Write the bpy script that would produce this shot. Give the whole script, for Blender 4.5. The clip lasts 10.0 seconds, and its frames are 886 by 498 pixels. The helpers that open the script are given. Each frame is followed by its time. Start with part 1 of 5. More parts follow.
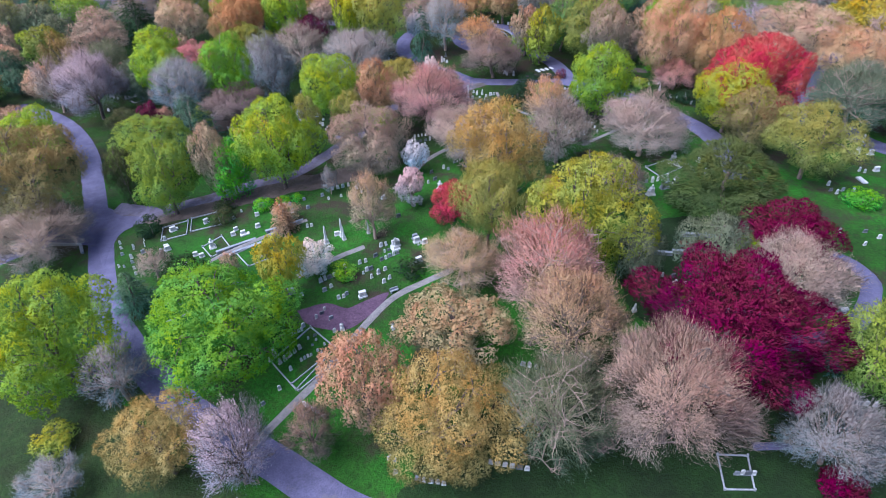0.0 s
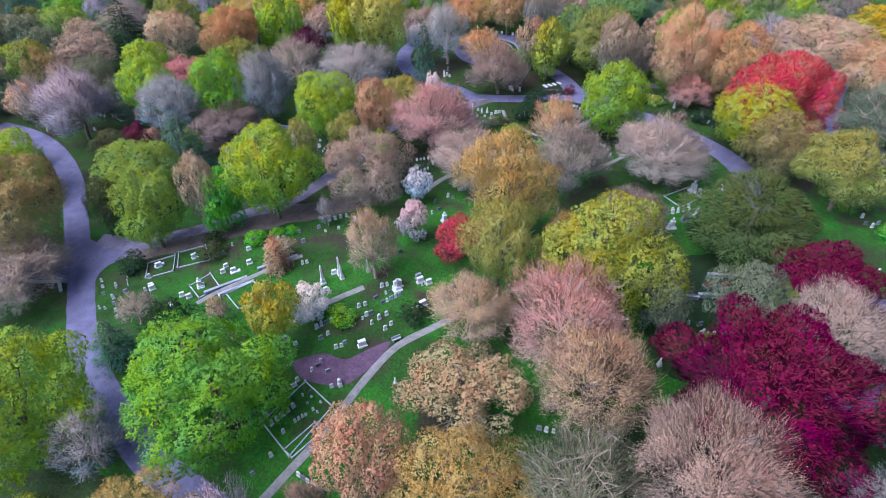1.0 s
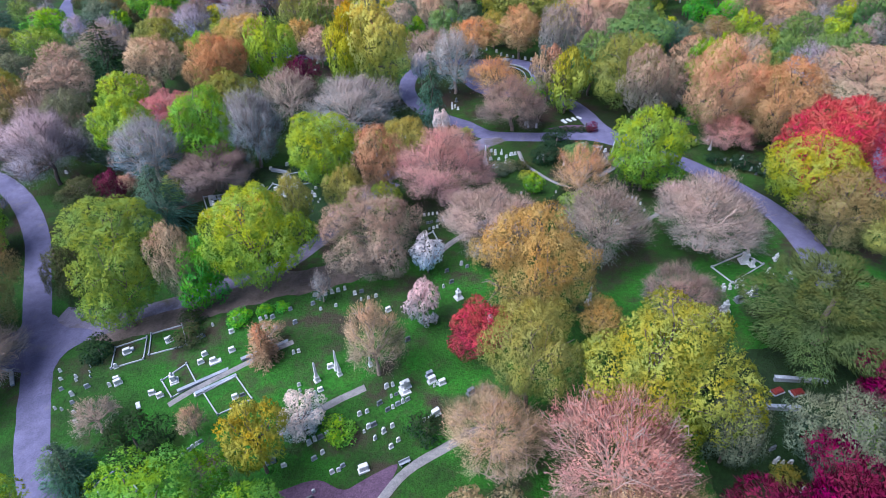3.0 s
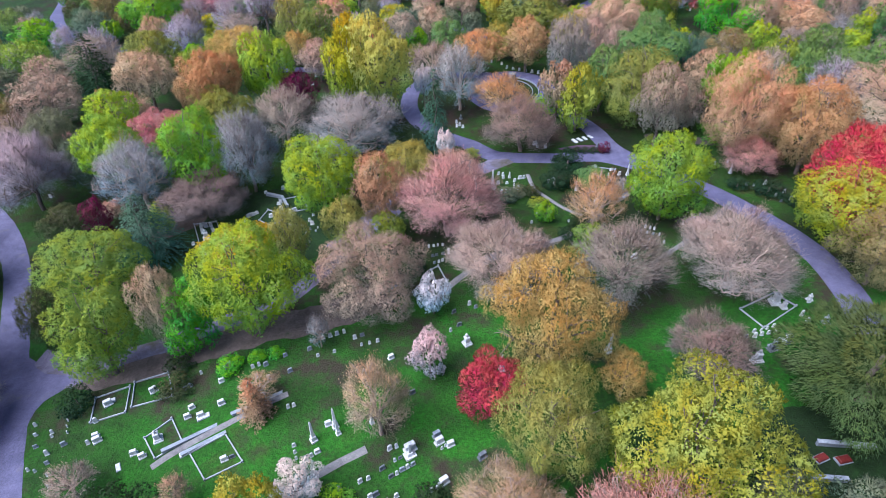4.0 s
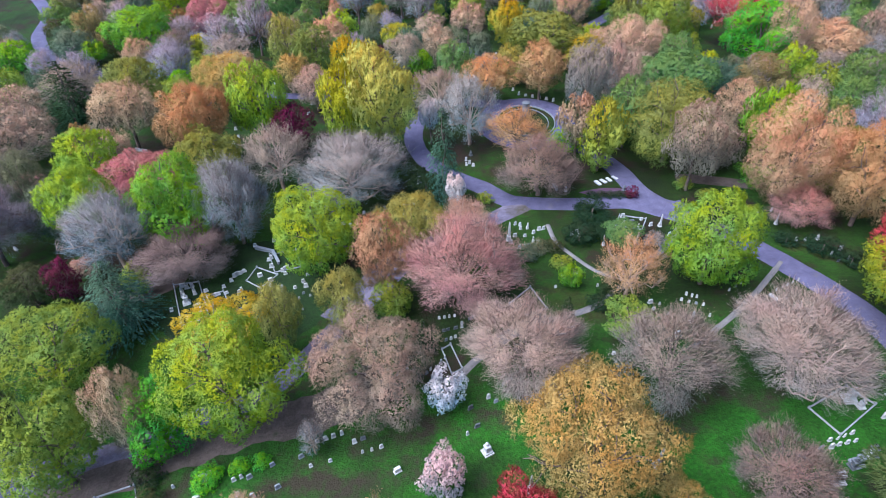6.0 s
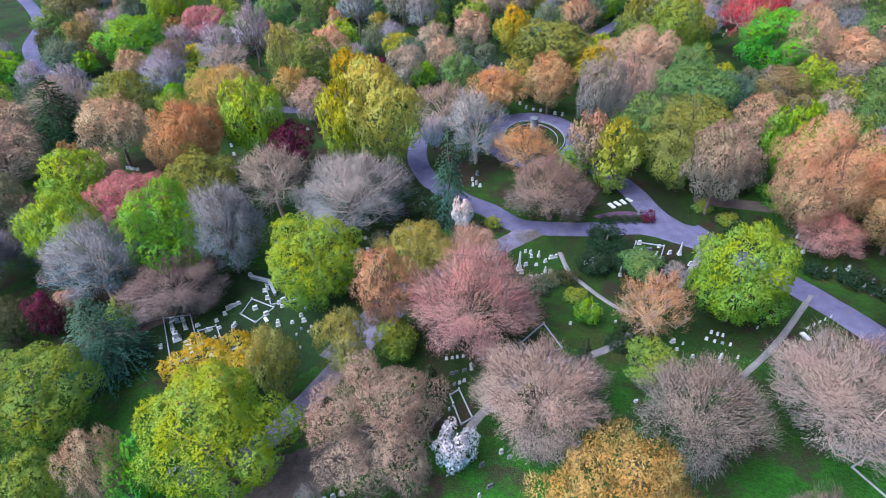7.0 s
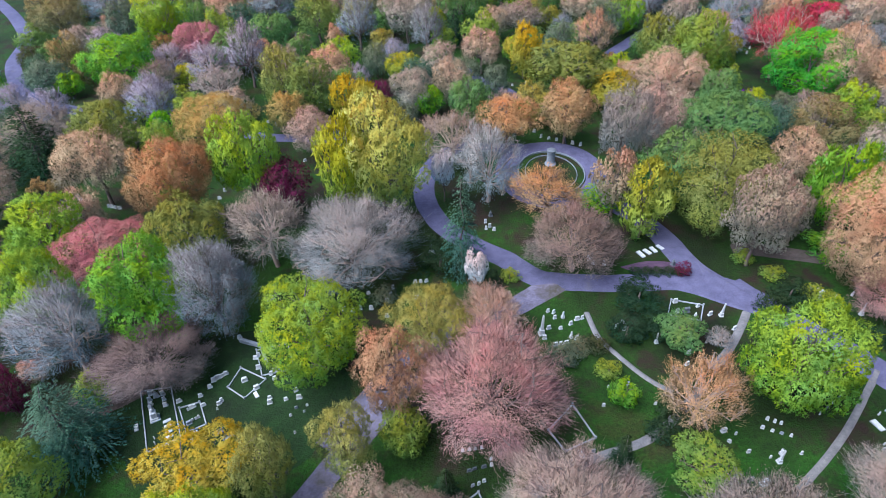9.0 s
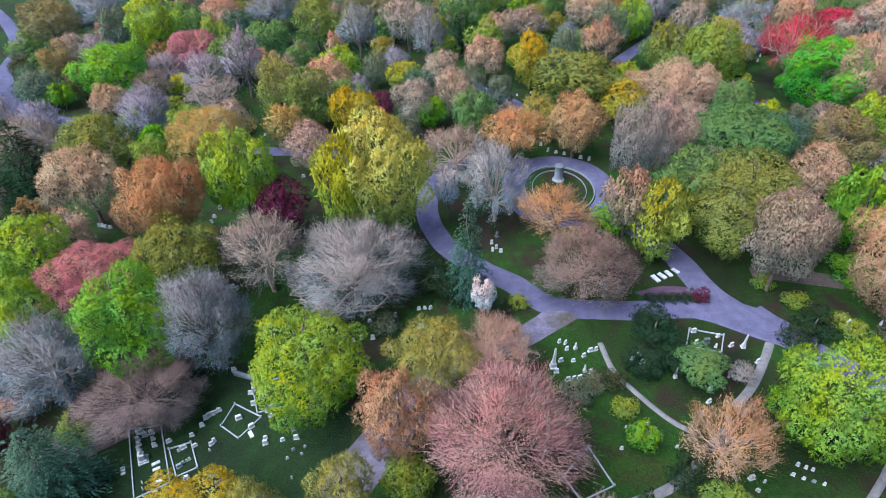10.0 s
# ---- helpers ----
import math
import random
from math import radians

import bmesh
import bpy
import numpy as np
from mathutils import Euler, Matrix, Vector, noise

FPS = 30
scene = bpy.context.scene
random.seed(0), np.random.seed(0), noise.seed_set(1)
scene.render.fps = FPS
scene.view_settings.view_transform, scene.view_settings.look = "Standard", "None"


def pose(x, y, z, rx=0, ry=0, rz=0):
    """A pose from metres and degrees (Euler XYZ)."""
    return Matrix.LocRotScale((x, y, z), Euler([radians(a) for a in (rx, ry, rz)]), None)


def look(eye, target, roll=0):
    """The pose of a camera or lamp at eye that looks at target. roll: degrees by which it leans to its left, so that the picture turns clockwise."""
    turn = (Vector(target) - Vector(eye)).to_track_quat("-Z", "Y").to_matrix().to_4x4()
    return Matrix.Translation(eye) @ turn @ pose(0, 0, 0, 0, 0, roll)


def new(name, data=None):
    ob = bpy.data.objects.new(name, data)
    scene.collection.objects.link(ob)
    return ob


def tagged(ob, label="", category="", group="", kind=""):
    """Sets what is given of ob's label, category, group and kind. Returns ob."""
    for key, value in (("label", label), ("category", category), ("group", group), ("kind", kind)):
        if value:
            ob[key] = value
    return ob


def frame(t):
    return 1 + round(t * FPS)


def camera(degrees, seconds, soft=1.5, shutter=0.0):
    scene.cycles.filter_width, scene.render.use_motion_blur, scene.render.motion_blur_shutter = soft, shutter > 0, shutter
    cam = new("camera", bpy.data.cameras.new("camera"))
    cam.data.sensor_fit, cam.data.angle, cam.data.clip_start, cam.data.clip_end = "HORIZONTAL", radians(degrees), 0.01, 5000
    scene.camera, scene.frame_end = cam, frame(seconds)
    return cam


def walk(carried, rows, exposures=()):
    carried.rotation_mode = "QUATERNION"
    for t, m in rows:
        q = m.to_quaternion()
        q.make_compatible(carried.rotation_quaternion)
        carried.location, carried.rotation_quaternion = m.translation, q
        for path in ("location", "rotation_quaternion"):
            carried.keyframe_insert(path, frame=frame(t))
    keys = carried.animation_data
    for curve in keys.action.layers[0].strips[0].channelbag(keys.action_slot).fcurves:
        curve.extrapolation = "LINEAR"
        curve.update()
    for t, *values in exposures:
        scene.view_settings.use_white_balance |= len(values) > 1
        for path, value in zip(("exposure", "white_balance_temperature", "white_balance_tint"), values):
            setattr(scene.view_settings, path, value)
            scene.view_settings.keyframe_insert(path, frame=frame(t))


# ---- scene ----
cam = camera(74.4, 10.0, soft=0.8)
METRES, EYE, TILT, LEAN, TURN = 80.0, 58.0, -38.5, 1.5, 0.0
ROWS = [
    (0.0, 0.0, 0.0, 0.0, 0.0, 0.0, -0.0),
    (0.5, -0.006, 0.0441, 0.0392, -0.04, -0.04, 0.06),
    (1.0, -0.012, 0.0872, 0.0783, -0.07, -0.08, 0.15),
    (1.5, -0.0179, 0.1299, 0.1166, -0.06, -0.09, 0.17),
    (2.0, -0.0241, 0.1727, 0.1544, -0.05, -0.13, 0.19),
    (2.5, -0.03, 0.2147, 0.1918, -0.05, -0.14, 0.24),
    (3.0, -0.0358, 0.2563, 0.2289, -0.06, -0.15, 0.27),
    (4.5, -0.0531, 0.3777, 0.3332, -0.07, -0.12, 0.4),
    (5.0, -0.0582, 0.4168, 0.3661, -0.08, -0.09, 0.46),
    (5.5, -0.0625, 0.455, 0.3985, -0.04, -0.09, 0.5),
    (7.0, -0.0792, 0.5646, 0.4899, 0.03, -0.01, 0.57),
    (7.5, -0.0844, 0.5988, 0.5189, 0.1, 0.02, 0.55),
    (8.0, -0.0896, 0.6326, 0.5468, 0.16, 0.07, 0.55),
    (8.5, -0.0945, 0.6655, 0.5734, 0.16, 0.12, 0.62),
    (9.0, -0.0999, 0.6963, 0.5997, 0.1, 0.11, 0.66),
    (9.5, -0.105, 0.7261, 0.6241, 0.04, 0.15, 0.71),
    (10.0, -0.1096, 0.7542, 0.6471, 0.08, 0.18, 0.75),
]
walk(cam, [(t, pose(0, 0, EYE, TILT, LEAN, TURN) @ pose(METRES * x, METRES * y, METRES * z, 90 + pitch, roll, yaw)) for t, x, y, z, yaw, pitch, roll in ROWS],
     exposures=[(0.0, 1.10, 4340, 12), (2.5, 1.10, 4370, 11), (5.0, 1.20, 4420, 9), (7.5, 1.15, 4390, 8), (10.0, 1.10, 4350, 5)])

# ---- light: a soft, hazy sun from the west under a wide pale sky ----
SUN_FROM = Vector((-0.50, -0.25, 0.86)).normalized()
world = bpy.data.worlds.new("sky")
scene.world = world
world.use_nodes = True
sky = world.node_tree.nodes.new("ShaderNodeTexSky")
sky.sky_type = "NISHITA"
sky.sun_disc = False
sky.sun_elevation = math.asin(SUN_FROM.z)
sky.sun_rotation = math.atan2(SUN_FROM.x, SUN_FROM.y)
sky.air_density, sky.dust_density, sky.ozone_density = 1.4, 1.0, 2.0
background = world.node_tree.nodes["Background"]
background.inputs["Strength"].default_value = 0.043
world.node_tree.links.new(sky.outputs["Color"], background.inputs["Color"])
sun = new("sun", bpy.data.lights.new("sun", "SUN"))
sun.data.energy, sun.data.angle, sun.data.color = 4.7, radians(58), (1.0, 0.76, 0.54)
sun.matrix_world = look(SUN_FROM * 200, (0, 0, 0))


# ---- materials ----
def lin(r, g, b, k=1.0):
    """A linear colour from display values of 0 to 255, times k."""
    f = lambda c: ((c / 255 + 0.055) / 1.055) ** 2.4 if c > 10 else c / 255 / 12.92
    return (f(r) * k, f(g) * k, f(b) * k, 1.0)


def blank(name):
    m = bpy.data.materials.new(name)
    m.use_nodes = True
    m.node_tree.nodes.clear()
    return m, m.node_tree.nodes, m.node_tree.links


def noise_node(nodes, links, scale, detail=4.0, rough=0.6, coords="Object"):
    c = nodes.new("ShaderNodeTexCoord")
    n = nodes.new("ShaderNodeTexNoise")
    n.inputs["Scale"].default_value, n.inputs["Detail"].default_value, n.inputs["Roughness"].default_value = scale, detail, rough
    links.new(c.outputs[coords], n.inputs["Vector"])
    return n


def ramp_node(nodes, links, source, stops):
    r = nodes.new("ShaderNodeValToRGB")
    while len(r.color_ramp.elements) < len(stops):
        r.color_ramp.elements.new(0.5)
    for e, (at, colour) in zip(r.color_ramp.elements, stops):
        e.position, e.color = at, colour
    links.new(source, r.inputs["Fac"])
    return r


def mix_node(nodes, links, a, b, fac, blend="MIX"):
    m = nodes.new("ShaderNodeMix")
    m.data_type, m.blend_type = "RGBA", blend
    for slot, value in ((0, fac), (6, a), (7, b)):
        if hasattr(value, "is_linked"):
            links.new(value, m.inputs[slot])
        else:
            m.inputs[slot].default_value = value
    return m.outputs[2]


def surface(name, stops, scale, rough=0.85, fine_scale=0.0, bump=0.3, coords="Object", detail=6.0, bump_distance=0.05, spots=None, grain_range=(0.62, 1.3), dull=None):
    """A rough surface whose colour drifts by coarse noise, mottled by finer noise, with relief; spots: (scale, from, to, colour)."""
    m, nodes, links = blank(name)
    out, p = nodes.new("ShaderNodeOutputMaterial"), nodes.new("ShaderNodeBsdfPrincipled")
    n = noise_node(nodes, links, scale, detail, 0.65, coords)
    colour = ramp_node(nodes, links, n.outputs["Fac"], stops).outputs["Color"]
    f = noise_node(nodes, links, fine_scale or scale * 14, 5.0, 0.7, coords)
    grain = ramp_node(nodes, links, f.outputs["Fac"], [(0.25, (grain_range[0],) * 3 + (1,)), (0.75, (grain_range[1],) * 3 + (1,))]).outputs["Color"]
    colour = mix_node(nodes, links, colour, grain, 1.0, "MULTIPLY")
    middle = noise_node(nodes, links, scale * 5, 4.0, 0.6, coords)
    patchy = ramp_node(nodes, links, middle.outputs["Fac"], [(0.3, (0.8, 0.8, 0.8, 1)), (0.7, (1.16, 1.16, 1.16, 1))]).outputs["Color"]
    colour = mix_node(nodes, links, colour, patchy, 1.0, "MULTIPLY")
    if spots:
        s = noise_node(nodes, links, spots[0], 5.0, 0.7, coords)
        mask = ramp_node(nodes, links, s.outputs["Fac"], [(spots[1], (0, 0, 0, 1)), (spots[2], (1, 1, 1, 1))]).outputs["Color"]
        colour = mix_node(nodes, links, colour, spots[3], mask)
    if dull:
        # a duller, darker colour beyond a line across the plan
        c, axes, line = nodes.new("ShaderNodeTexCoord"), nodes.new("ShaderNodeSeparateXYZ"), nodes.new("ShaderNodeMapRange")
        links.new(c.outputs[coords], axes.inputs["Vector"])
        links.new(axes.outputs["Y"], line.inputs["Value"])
        line.inputs["From Min"].default_value, line.inputs["From Max"].default_value = dull[0], dull[1]
        colour = mix_node(nodes, links, colour, mix_node(nodes, links, colour, dull[2], 1.0, "MULTIPLY"), line.outputs["Result"])
    b = nodes.new("ShaderNodeBump")
    b.inputs["Strength"].default_value, b.inputs["Distance"].default_value = bump, bump_distance
    links.new(f.outputs["Fac"], b.inputs["Height"])
    links.new(b.outputs["Normal"], p.inputs["Normal"])
    links.new(colour, p.inputs["Base Color"])
    p.inputs["Roughness"].default_value = rough
    p.inputs["Specular IOR Level"].default_value = 0.25
    links.new(p.outputs["BSDF"], out.inputs["Surface"])
    return m


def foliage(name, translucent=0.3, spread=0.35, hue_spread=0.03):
    """Leaves, buds or needles: the tree's own colour, with a sunlit warm top and shaded cool bottom painted in,
    drifting through the crown and from leaf to leaf.
    """
    m, nodes, links = blank(name)
    out = nodes.new("ShaderNodeOutputMaterial")
    own, geo = nodes.new("ShaderNodeObjectInfo"), nodes.new("ShaderNodeNewGeometry")
    drift = noise_node(nodes, links, 0.35, 2.0, 0.5)
    hsv = nodes.new("ShaderNodeHueSaturation")
    hue, val, sat = (nodes.new("ShaderNodeMapRange") for _ in range(3))
    links.new(drift.outputs["Fac"], hue.inputs["Value"])
    hue.inputs["From Min"].default_value, hue.inputs["From Max"].default_value = 0.3, 0.7
    hue.inputs["To Min"].default_value, hue.inputs["To Max"].default_value = 0.5 - hue_spread, 0.5 + hue_spread
    links.new(geo.outputs["Random Per Island"], val.inputs["Value"])
    val.inputs["To Min"].default_value, val.inputs["To Max"].default_value = 1 - spread, 1 + spread
    links.new(drift.outputs["Fac"], sat.inputs["Value"])
    sat.inputs["From Min"].default_value, sat.inputs["From Max"].default_value = 0.3, 0.7
    sat.inputs["To Min"].default_value, sat.inputs["To Max"].default_value = 1.12, 0.9
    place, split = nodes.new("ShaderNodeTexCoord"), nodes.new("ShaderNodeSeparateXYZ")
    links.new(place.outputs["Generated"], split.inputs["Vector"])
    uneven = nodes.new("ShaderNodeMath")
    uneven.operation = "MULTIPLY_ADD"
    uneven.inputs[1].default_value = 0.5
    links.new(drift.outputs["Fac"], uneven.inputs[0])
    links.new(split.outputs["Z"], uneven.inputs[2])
    # sun and shade put into the colour: warm on top, cooler and dimmer below
    sunlit_tint = ramp_node(nodes, links, uneven.outputs[0], [(0.50, (0.80, 1.0, 1.07, 1)), (1.15, (1.10, 1.0, 0.90, 1))]).outputs["Color"]
    links.new(mix_node(nodes, links, own.outputs["Color"], sunlit_tint, 1.0, "MULTIPLY"), hsv.inputs["Color"])
    for node, slot in ((hue, "Hue"), (val, "Value"), (sat, "Saturation")):
        links.new(node.outputs["Result"], hsv.inputs[slot])
    d, t, mix = nodes.new("ShaderNodeBsdfDiffuse"), nodes.new("ShaderNodeBsdfTranslucent"), nodes.new("ShaderNodeMixShader")
    links.new(hsv.outputs["Color"], d.inputs["Color"])
    links.new(hsv.outputs["Color"], t.inputs["Color"])
    mix.inputs["Fac"].default_value = translucent
    links.new(d.outputs["BSDF"], mix.inputs[1])
    links.new(t.outputs["BSDF"], mix.inputs[2])
    links.new(mix.outputs["Shader"], out.inputs["Surface"])
    return m


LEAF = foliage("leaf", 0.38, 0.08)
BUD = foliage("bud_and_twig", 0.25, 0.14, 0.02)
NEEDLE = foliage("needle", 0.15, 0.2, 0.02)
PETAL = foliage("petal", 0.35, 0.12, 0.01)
BARK = surface("bark", [(0.3, lin(92, 82, 78, 0.9)), (0.7, lin(135, 122, 115, 0.9))], 1.2, bump=0.6)
PALE_BARK = surface("pale_bark", [(0.3, lin(136, 122, 114)), (0.7, lin(182, 162, 148))], 1.0, bump=0.4)
GRASS = surface("lawn", [(0.30, lin(40, 62, 22, 0.42)), (0.43, lin(54, 94, 16, 0.54)), (0.57, lin(62, 120, 14, 0.64)), (0.70, lin(90, 92, 48, 0.50))], 0.05,
                fine_scale=2.6, bump=1.0, bump_distance=0.3, spots=(0.13, 0.49, 0.64, lin(78, 72, 56, 0.42)), grain_range=(0.34, 1.5), dull=(94, 114, (0.68, 0.49, 0.54, 1)))
WORN_LAWN = surface("worn_lawn", [(0.3, lin(62, 66, 36, 0.42)), (0.5, lin(60, 84, 34, 0.48)), (0.7, lin(84, 78, 52, 0.5))], 0.09, fine_scale=2.6, bump=0.9, bump_distance=0.25, grain_range=(0.4, 1.45))
# dark lawn colour that stands in for shade under dense trees
SHADED_LAWN = surface("shaded_lawn", [(0.3, lin(34, 52, 24, 0.38)), (0.7, lin(50, 82, 28, 0.48))], 0.12, fine_scale=3.0, bump=0.9, bump_distance=0.25, grain_range=(0.4, 1.5))
LITTER = surface("leaf_litter", [(0.3, lin(84, 76, 70, 0.7)), (0.55, lin(102, 92, 88, 0.75)), (0.75, lin(74, 88, 50, 0.6))], 0.2, fine_scale=3.0, bump=0.7, bump_distance=0.15)
MULCH = surface("bark_mulch", [(0.3, lin(80, 62, 84, 0.7)), (0.7, lin(106, 84, 108, 0.7))], 0.5, fine_scale=5.0, bump=0.8, bump_distance=0.1)
ASPHALT = surface("weathered_asphalt", [(0.3, lin(78, 77, 104)), (0.7, lin(97, 95, 123))], 0.12, fine_scale=5.0, bump=0.25, spots=(0.25, 0.60, 0.74, lin(98, 95, 102)))
LANE = surface("worn_lane", [(0.3, lin(88, 85, 104)), (0.7, lin(112, 107, 126))], 0.15, fine_scale=4.0, bump=0.3, spots=(0.2, 0.5, 0.7, lin(82, 78, 66, 0.7)))
CONCRETE = surface("path_concrete", [(0.3, lin(100, 98, 102)), (0.7, lin(126, 124, 124))], 0.4, fine_scale=6.0, bump=0.25)
MARBLE = surface("white_marble", [(0.3, lin(174, 176, 182)), (0.7, lin(206, 208, 212))], 0.8, rough=0.55, bump=0.15, coords="Object", spots=(1.6, 0.6, 0.8, lin(158, 160, 156)))
KERB_STONE = surface("pale_kerb_granite", [(0.3, lin(134, 138, 148)), (0.7, lin(168, 172, 182))], 1.0, rough=0.65, bump=0.15)
GRANITE = surface("grey_granite", [(0.3, lin(112, 118, 130)), (0.7, lin(150, 156, 168))], 1.0, rough=0.6, bump=0.15)
DARK_GRANITE = surface("dark_granite", [(0.3, lin(78, 84, 92)), (0.7, lin(112, 116, 124))], 1.0, rough=0.5, bump=0.15)
RED_GRANITE = surface("red_granite", [(0.3, lin(84, 32, 30)), (0.7, lin(108, 42, 38))], 1.0, rough=0.5, bump=0.15)


# ---- building helpers ----
def mesh_of(name, verts, faces, material):
    me = bpy.data.meshes.new(name)
    me.from_pydata([tuple(v) for v in verts], [], [tuple(f) for f in faces])
    me.materials.append(material)
    me.update()
    return me


def part(name, data, parent, label="", at=None):
    ob = new(name, data)
    ob.parent = parent
    if at is not None:
        ob.matrix_basis = at
    return tagged(ob, label)


def thing(name, m, label, category, group=""):
    ob = new(name)
    ob.empty_display_size = 0.3
    ob.matrix_basis = m
    return tagged(ob, label, category, group)


def bm_mesh(name, bm, material, bevel=0.0):
    if bevel:
        bmesh.ops.bevel(bm, geom=bm.edges[:], offset=bevel, segments=1, affect="EDGES", profile=0.6)
    me = bpy.data.meshes.new(name)
    bm.to_mesh(me)
    bm.free()
    me.materials.append(material)
    return me


def box_mesh(name, sx, sy, sz, material, z=0.0, bevel=0.02, taper=1.0, x=0.0, y=0.0):
    bm = bmesh.new()
    bmesh.ops.create_cube(bm, size=1.0)
    for v in bm.verts:
        k = taper if v.co.z > 0 else 1.0
        v.co = Vector((x + v.co.x * sx * k, y + v.co.y * sy * k, z + (v.co.z + 0.5) * sz))
    return bm_mesh(name, bm, material, bevel)


def lathe_mesh(name, profile, material, sides=14, smooth=True):
    """A turned form from (radius, height) pairs."""
    verts, faces = [], []
    for r, z in profile:
        verts += [(r * math.cos(2 * math.pi * i / sides), r * math.sin(2 * math.pi * i / sides), z) for i in range(sides)]
    for j in range(len(profile) - 1):
        faces += [(j * sides + i, j * sides + (i + 1) % sides, (j + 1) * sides + (i + 1) % sides, (j + 1) * sides + i) for i in range(sides)]
    faces.append(tuple(range((len(profile) - 1) * sides, len(profile) * sides)))
    me = mesh_of(name, verts, faces, material)
    if smooth:
        me.polygons.foreach_set("use_smooth", [True] * len(me.polygons))
    return me


# ---- the ground: gently rolling, falling to the west ----
SLOPE = (-0.83, 1.95, 0.49, -0.23, -1.02, -0.82)
KNOLLS = (-0.06, -0.57, 0.01, 0.58, -0.24, 1.68, 0.92, 1.00, -1.56, -0.43, -0.47, -0.25, 0.02, -0.27, -0.48, -0.89)


def ground_z(x, y):
    x, y = np.clip(np.asarray(x, float), -100, 100), np.clip(np.asarray(y, float), 20, 230)
    u, v = x / 60, (y - 110) / 60
    z = SLOPE[0] + SLOPE[1] * u + SLOPE[2] * v + SLOPE[3] * u * u + SLOPE[4] * u * v + SLOPE[5] * v * v
    i = 0
    for ky in (50, 85, 120, 155):
        for kx in (-60, -20, 20, 55):
            z = z + KNOLLS[i] * np.exp(-((x - kx) ** 2 + (y - ky) ** 2) / (2 * 28.0 ** 2))
            i += 1
    return z


def axis(lo, hi, step, reach):
    mid = list(np.arange(lo, hi + 0.01, step))
    out_ = [step * 1.6 ** k for k in range(1, 40)]
    low, high = [], []
    d = 0
    for s in out_:
        d += s
        if d > reach:
            break
        low.append(lo - d)
        high.append(hi + d)
    return np.array(low[::-1] + mid + high)


def build_ground():
    xs, ys = axis(-140, 140, 2.0, 4000), axis(0, 300, 2.0, 4000)
    X, Y = np.meshgrid(xs, ys)
    Z = ground_z(X, Y)
    nx, ny = len(xs), len(ys)
    a = (np.arange(ny - 1)[:, None] * nx + np.arange(nx - 1)[None, :]).ravel()
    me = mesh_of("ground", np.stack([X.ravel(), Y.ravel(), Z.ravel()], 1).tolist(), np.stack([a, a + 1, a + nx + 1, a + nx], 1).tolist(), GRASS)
    me.polygons.foreach_set("use_smooth", [True] * len(me.polygons))
    tagged(new("ground", me), "rolling green cemetery lawn with worn brown patches", "ground", kind="structure")


def smooth_line(points, step=1.0):
    """Points at even steps along a rounded line through the given ones (Catmull-Rom)."""
    p = [np.array(q, float) for q in points]
    p = [2 * p[0] - p[1]] + p + [2 * p[-1] - p[-2]]
    out_ = []
    for a, b, c, d in zip(p, p[1:], p[2:], p[3:]):
        n = max(2, int(np.linalg.norm(c - b) / step))
        for k in range(n):
            t = k / n
            out_.append(0.5 * (2 * b + (c - a) * t + (2 * a - 5 * b + 4 * c - d) * t * t + (3 * b - a - 3 * c + d) * t ** 3))
    return out_ + [p[-2]]


WAYS = []


def strip(name, points, material, lift, label, category="road", ragged=0.12, cells=8):
    """A way laid on the ground through points (x, y, width), with edges that wander a little and turn down into the ground."""
    line = smooth_line(points)
    if category != "ground":
        WAYS.extend((q[0], q[1], q[2]) for q in line[::2])
    verts, faces = [], []
    for i, q in enumerate(line):
        a, b = line[max(0, i - 1)], line[min(len(line) - 1, i + 1)]
        side = np.array([-(b - a)[1], (b - a)[0]])
        side = side / (np.linalg.norm(side) + 1e-9)
        wl = q[2] / 2 + ragged * (noise.noise((q[0] * 0.4, q[1] * 0.4, 3.0)) + 0.5 * noise.noise((q[0] * 1.7, q[1] * 1.7, 8.0)))
        wr = q[2] / 2 + ragged * (noise.noise((q[0] * 0.4, q[1] * 0.4, 13.0)) + 0.5 * noise.noise((q[0] * 1.7, q[1] * 1.7, 18.0)))
        for k in range(cells + 1):
            f = k / cells
            s = -wr + f * (wl + wr)
            x, y = q[0] + side[0] * s, q[1] + side[1] * s
            z = float(ground_z(x, y)) + lift + 0.05 * (1 - (2 * f - 1) ** 2)
            if k in (0, cells):
                z -= lift + 0.04
            verts.append((x, y, z))
    n = cells + 1
    for i in range(len(line) - 1):
        faces += [(i * n + k, i * n + n + k, i * n + n + k + 1, i * n + k + 1) for k in range(cells)]
    me = mesh_of(name, verts, [f[::-1] for f in faces], material)
    me.polygons.foreach_set("use_smooth", [True] * len(me.polygons))
    return tagged(new(name, me), label, category, kind="structure")


build_ground()


# ---- roads and paths ----
strip("road", [(8, 23.7, 4.8), (2.7, 25.7, 4.8), (-1.8, 27.7, 4.8), (-6.6, 29.9, 4.8), (-11.7, 31.9, 4.8), (-15.9, 34.5, 4.8), (-21.9, 38.4, 4.8), (-29.2, 42.5, 4.8), (-36.8, 47.8, 4.8), (-43.4, 53.8, 4.8), (-49.8, 60.4, 4.8), (-55.5, 68, 4.8), (-59.7, 75.9, 4.8), (-63.8, 84.2, 4.8), (-69.2, 93.8, 4.8), (-73.9, 102.4, 4.8), (-81.3, 115.6, 4.8), (-90.6, 127.2, 4.8), (-100.9, 135.6, 4.8), (-111.7, 140.7, 4.8)], ASPHALT, 0.036, "weathered pale grey asphalt cemetery avenue", "road")
